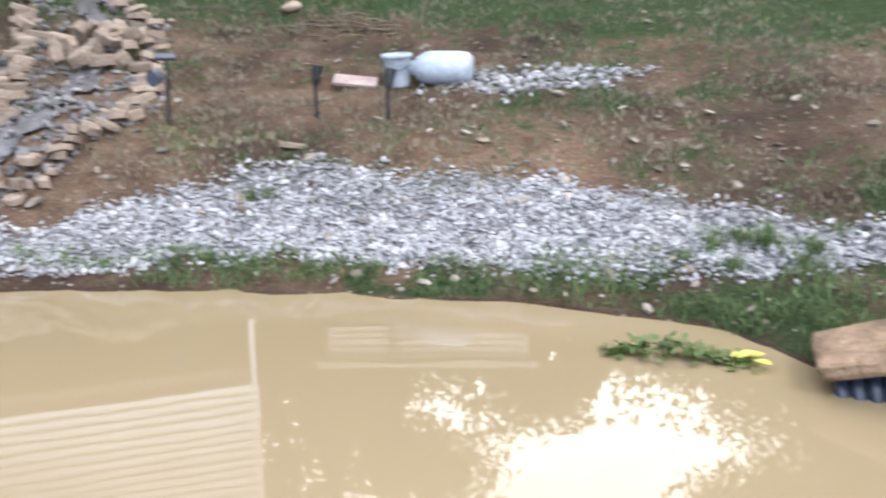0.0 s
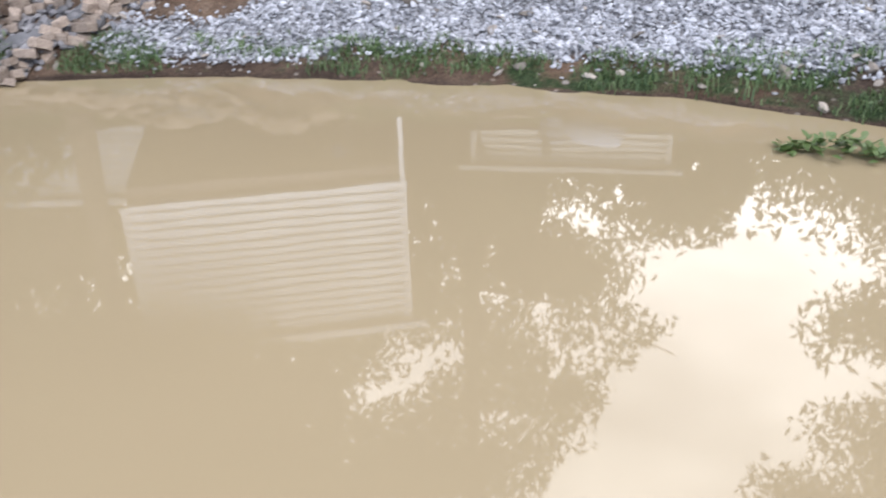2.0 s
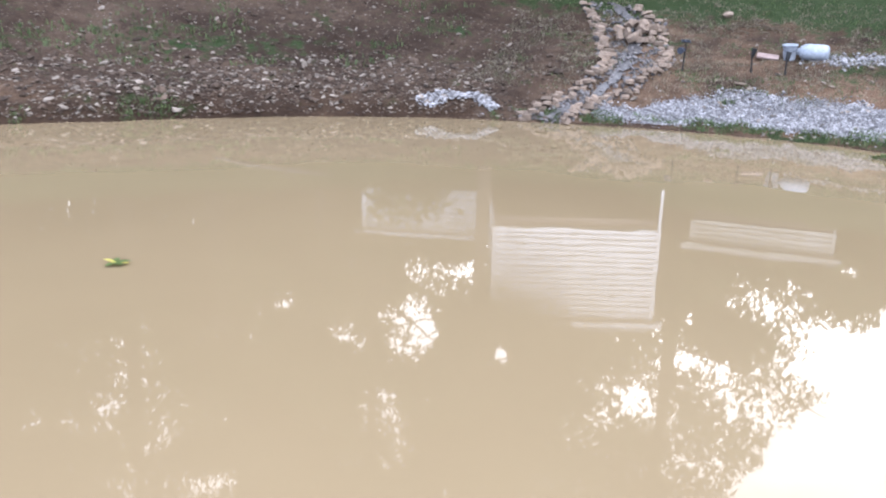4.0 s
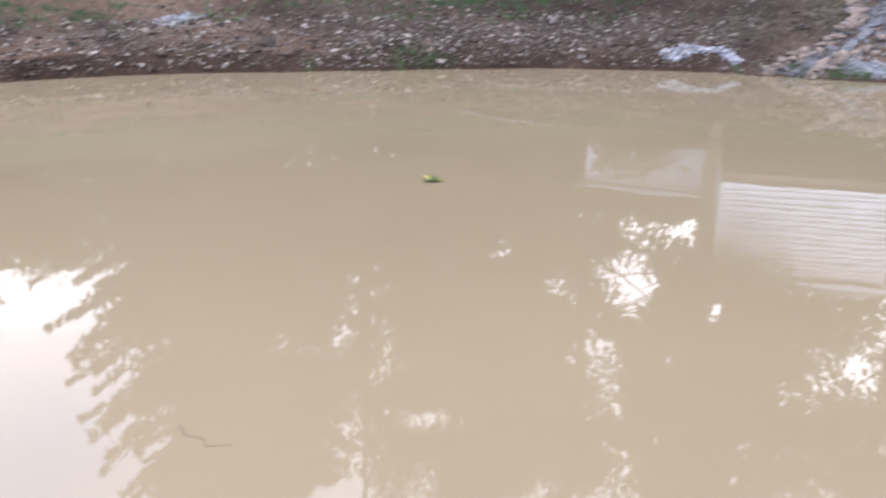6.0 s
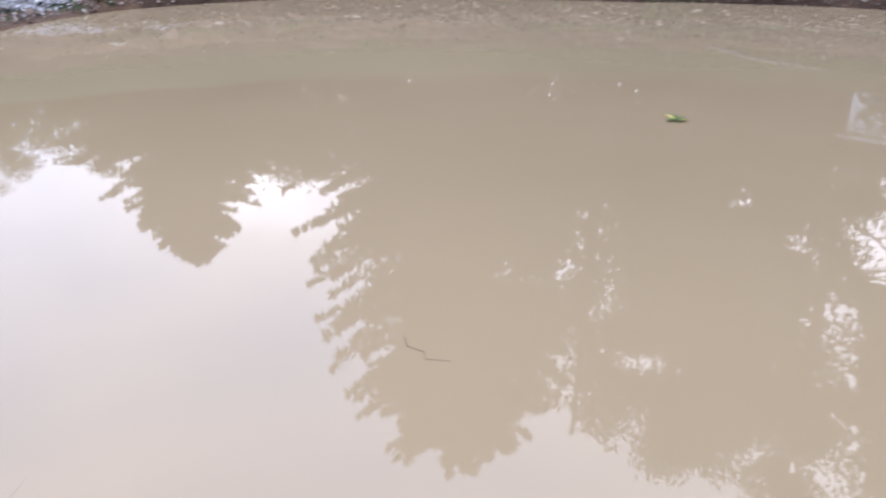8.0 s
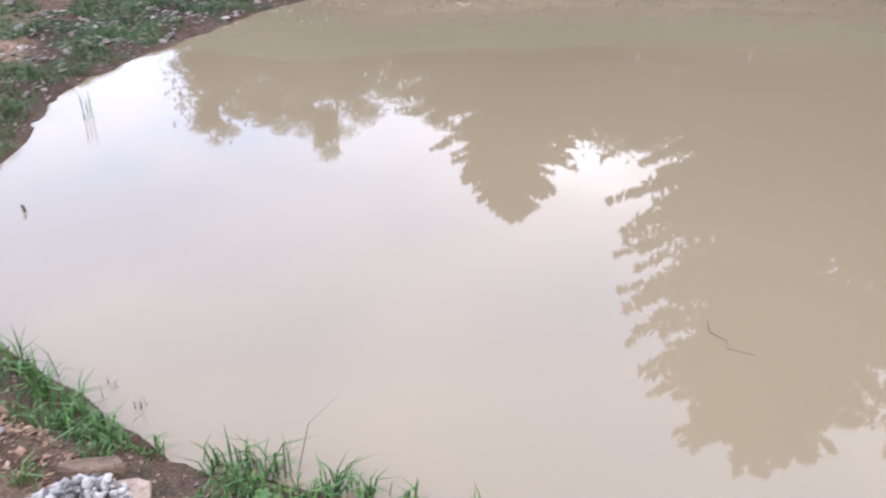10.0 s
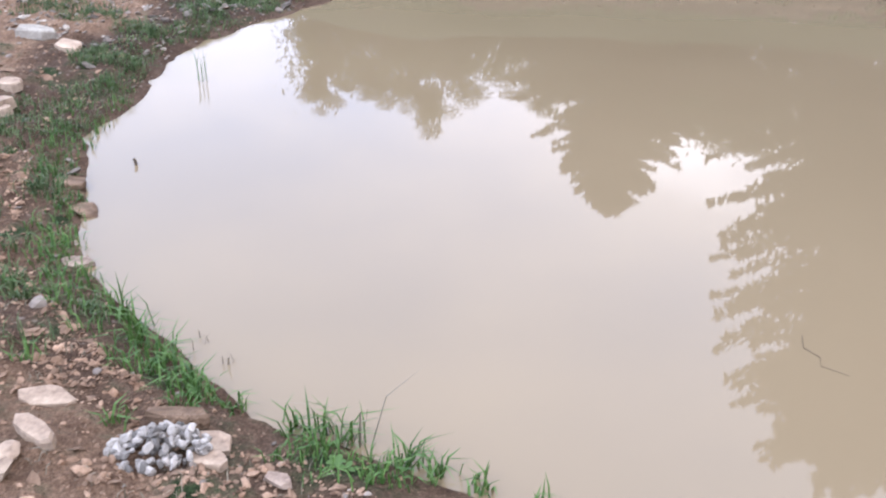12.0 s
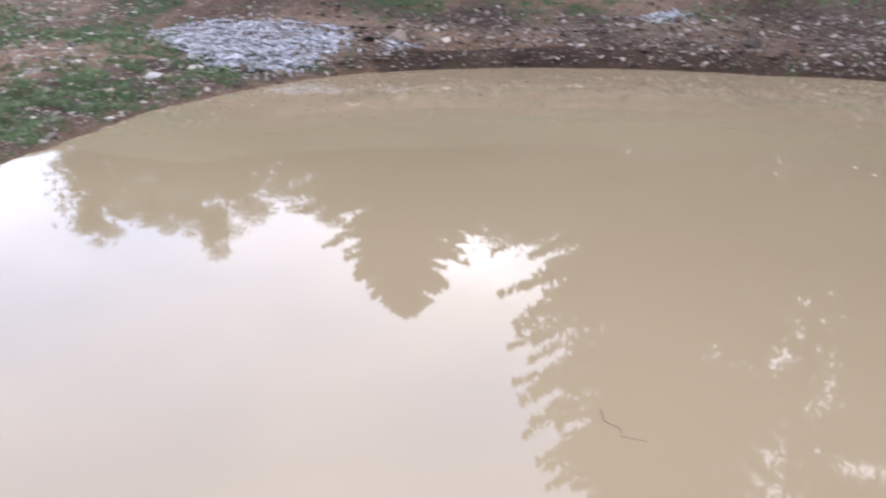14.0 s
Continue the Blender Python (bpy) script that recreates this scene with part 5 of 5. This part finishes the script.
def leafy(name, x, y, leaves, label, category, z=0.0):
    """A small plant of single oval leaves: (dx, dy, dz, length, width, heading, lift, material)."""
    ob = thing(name, Matrix.Translation((x, y, z)), label, category)
    for dx, dy, dz, ln, wd, hd, lift, mat in leaves:
        vs, fs = [], []
        for i, (u, w) in enumerate(((0, 0.06), (0.25, 0.8), (0.5, 1.0), (0.78, 0.7), (1.0, 0.05))):
            zz = ln * u * math.sin(lift) - 0.12 * ln * u * u
            for s, cup in ((-1, 0.10), (0, 0.0), (1, 0.10)):
                vs.append((ln * u * math.cos(lift), s * w * wd / 2, zz + cup * w * wd))
            if i:
                for s in (0, 1):
                    o = 3 * i + s
                    fs.append((o - 3, o - 2, o + 1, o))
        lf = mesh_object("leaf", vs, fs, mat, ob, True)
        lf.matrix_basis = Matrix.Translation((dx, dy, dz)) @ Matrix.Rotation(hd, 4, "Z")
    return ob


g = rng_of(800)
leafy("floating_plant", -4.02, 5.25, [(0, 0, 0.012, 0.10, 0.05, 0.9, 0.15, M_WEED), (0, 0, 0.012, 0.09, 0.045, 2.2, 0.2, M_WEED), (0, 0, 0.012, 0.08, 0.05, -0.4, 0.2, M_WEED),
                                      (0, 0, 0.012, 0.085, 0.032, 3.5, 0.4, M_YELLOW), (0, 0, 0.012, 0.08, 0.05, 4.6, 0.1, M_WEED), (0.02, 0, 0.012, 0.08, 0.022, 0.2, 0.25, M_YELLOW)],
      "small green and yellow plant floating on the pond", "water plant")
ww = []
for i in range(230):
    u = g.uniform(0, 1)
    ww.append((0.54 * (u - 0.5), g.normal(0, 0.035), 0.008 + 0.075 * max(0, 1 - abs(u - 0.42) / 0.4) * g.uniform(0.2, 1), g.uniform(0.035, 0.06), g.uniform(0.018, 0.03), g.uniform(0, 6.28), g.uniform(-0.1, 0.8), M_WEED))
for i in range(5):
    ww.append((0.20 + 0.02 * i, g.normal(0, 0.02), 0.02, 0.085, 0.05, g.uniform(-0.9, 0.9), g.uniform(0.1, 0.5), M_YELLOW))
raft = leafy("floating_weed", 0.74, 12.14, ww, "long clump of floating pond weed with a yellow leaf end", "water plant")
raft.rotation_euler = (0, 0, -0.16)
leafy("floating_leaf", 0.87, 10.38, [(0, 0, 0.006, 0.07, 0.03, 0.2, 0.05, M_YELLOW), (0.02, 0.01, 0.006, 0.06, 0.03, 2.8, 0.05, M_WEED)], "yellowish fallen leaf floating on the pond", "leaf").scale = (0.6, 0.6, 0.6)
leafy("broad_weed", -2.06, 0.02, [(0, 0, 0.02, 0.034, 0.022, h, 0.3, M_GRASS) for h in (0.2, 1.3, 2.5, 3.7, 5.0)] + [(0.03, 0.03, 0.02, 0.032, 0.02, h, 0.2, M_GRASS) for h in (0.8, 2.6, 4.4)],
      "low broad-leaved green weed on the near shore", "weed", height(-2.06, 0.02))


def twig(name, pts, r, label):
    bm = bmesh.new()
    tube(bm, pts, [r * (1.1 - 0.6 * i / len(pts)) for i in range(len(pts))], 6)
    tagged(part(name, bm, M_TWIG), label, "twig")


twig("floating_twig", [(-2.60, 1.80, 0.002), (-2.52, 1.76, 0.004), (-2.45, 1.79, 0.002), (-2.40, 1.76, 0.003), (-2.33, 1.83, 0.002)], 0.0011, "thin crooked twig floating on the pond")
twig("standing_twig", [(-4.74, -0.94, -0.05), (-4.74, -0.945, 0.02), (-4.735, -0.95, 0.04)], 0.010, "short dark stub sticking out of the water")
bm = bmesh.new()
tube(bm, [(-9.9, 13.75, 1.36), (-9.5, 14.3, 1.56), (-9.1, 15.0, 1.72), (-8.6, 15.7, 1.9)], [0.035, 0.05, 0.045, 0.03], 9)
tube(bm, [(-9.2, 14.8, 1.68), (-8.9, 14.7, 1.85), (-8.6, 14.5, 2.0)], [0.03, 0.022, 0.01], 7)
tagged(part("fallen_branch", bm, M_DEADBARK), "greyish dead branch lying on the grassy bank", "branch")


def brush(x, y, label, seed, n=70, w=0.5):
    g = rng_of(seed)
    bm = bmesh.new()
    for i in range(n):
        a, r = g.uniform(0, 6.283), w * math.sqrt(g.uniform())
        px, py = x + r * math.cos(a), y + 0.6 * r * math.sin(a)
        z = height(px, py)
        b = g.uniform(0, 6.283)
        l = g.uniform(0.1, 0.28)
        up = g.uniform(0.0, 0.14) * max(0, 1 - r / w) + 0.01
        tube(bm, [(px, py, z + up), (px + 0.5 * l * math.cos(b), py + 0.5 * l * math.sin(b), z + up + 0.008), (px + l * math.cos(b), py + l * math.sin(b), z + up * 0.6)], [0.008, 0.007, 0.004], 4)
    tagged(part("brush_pile", bm, M_TWIG), label, "brush pile", kind="stuff")


brush(-1.3, 16.3, "low heap of dry dark brush on the slope", 901, 60, 0.45)
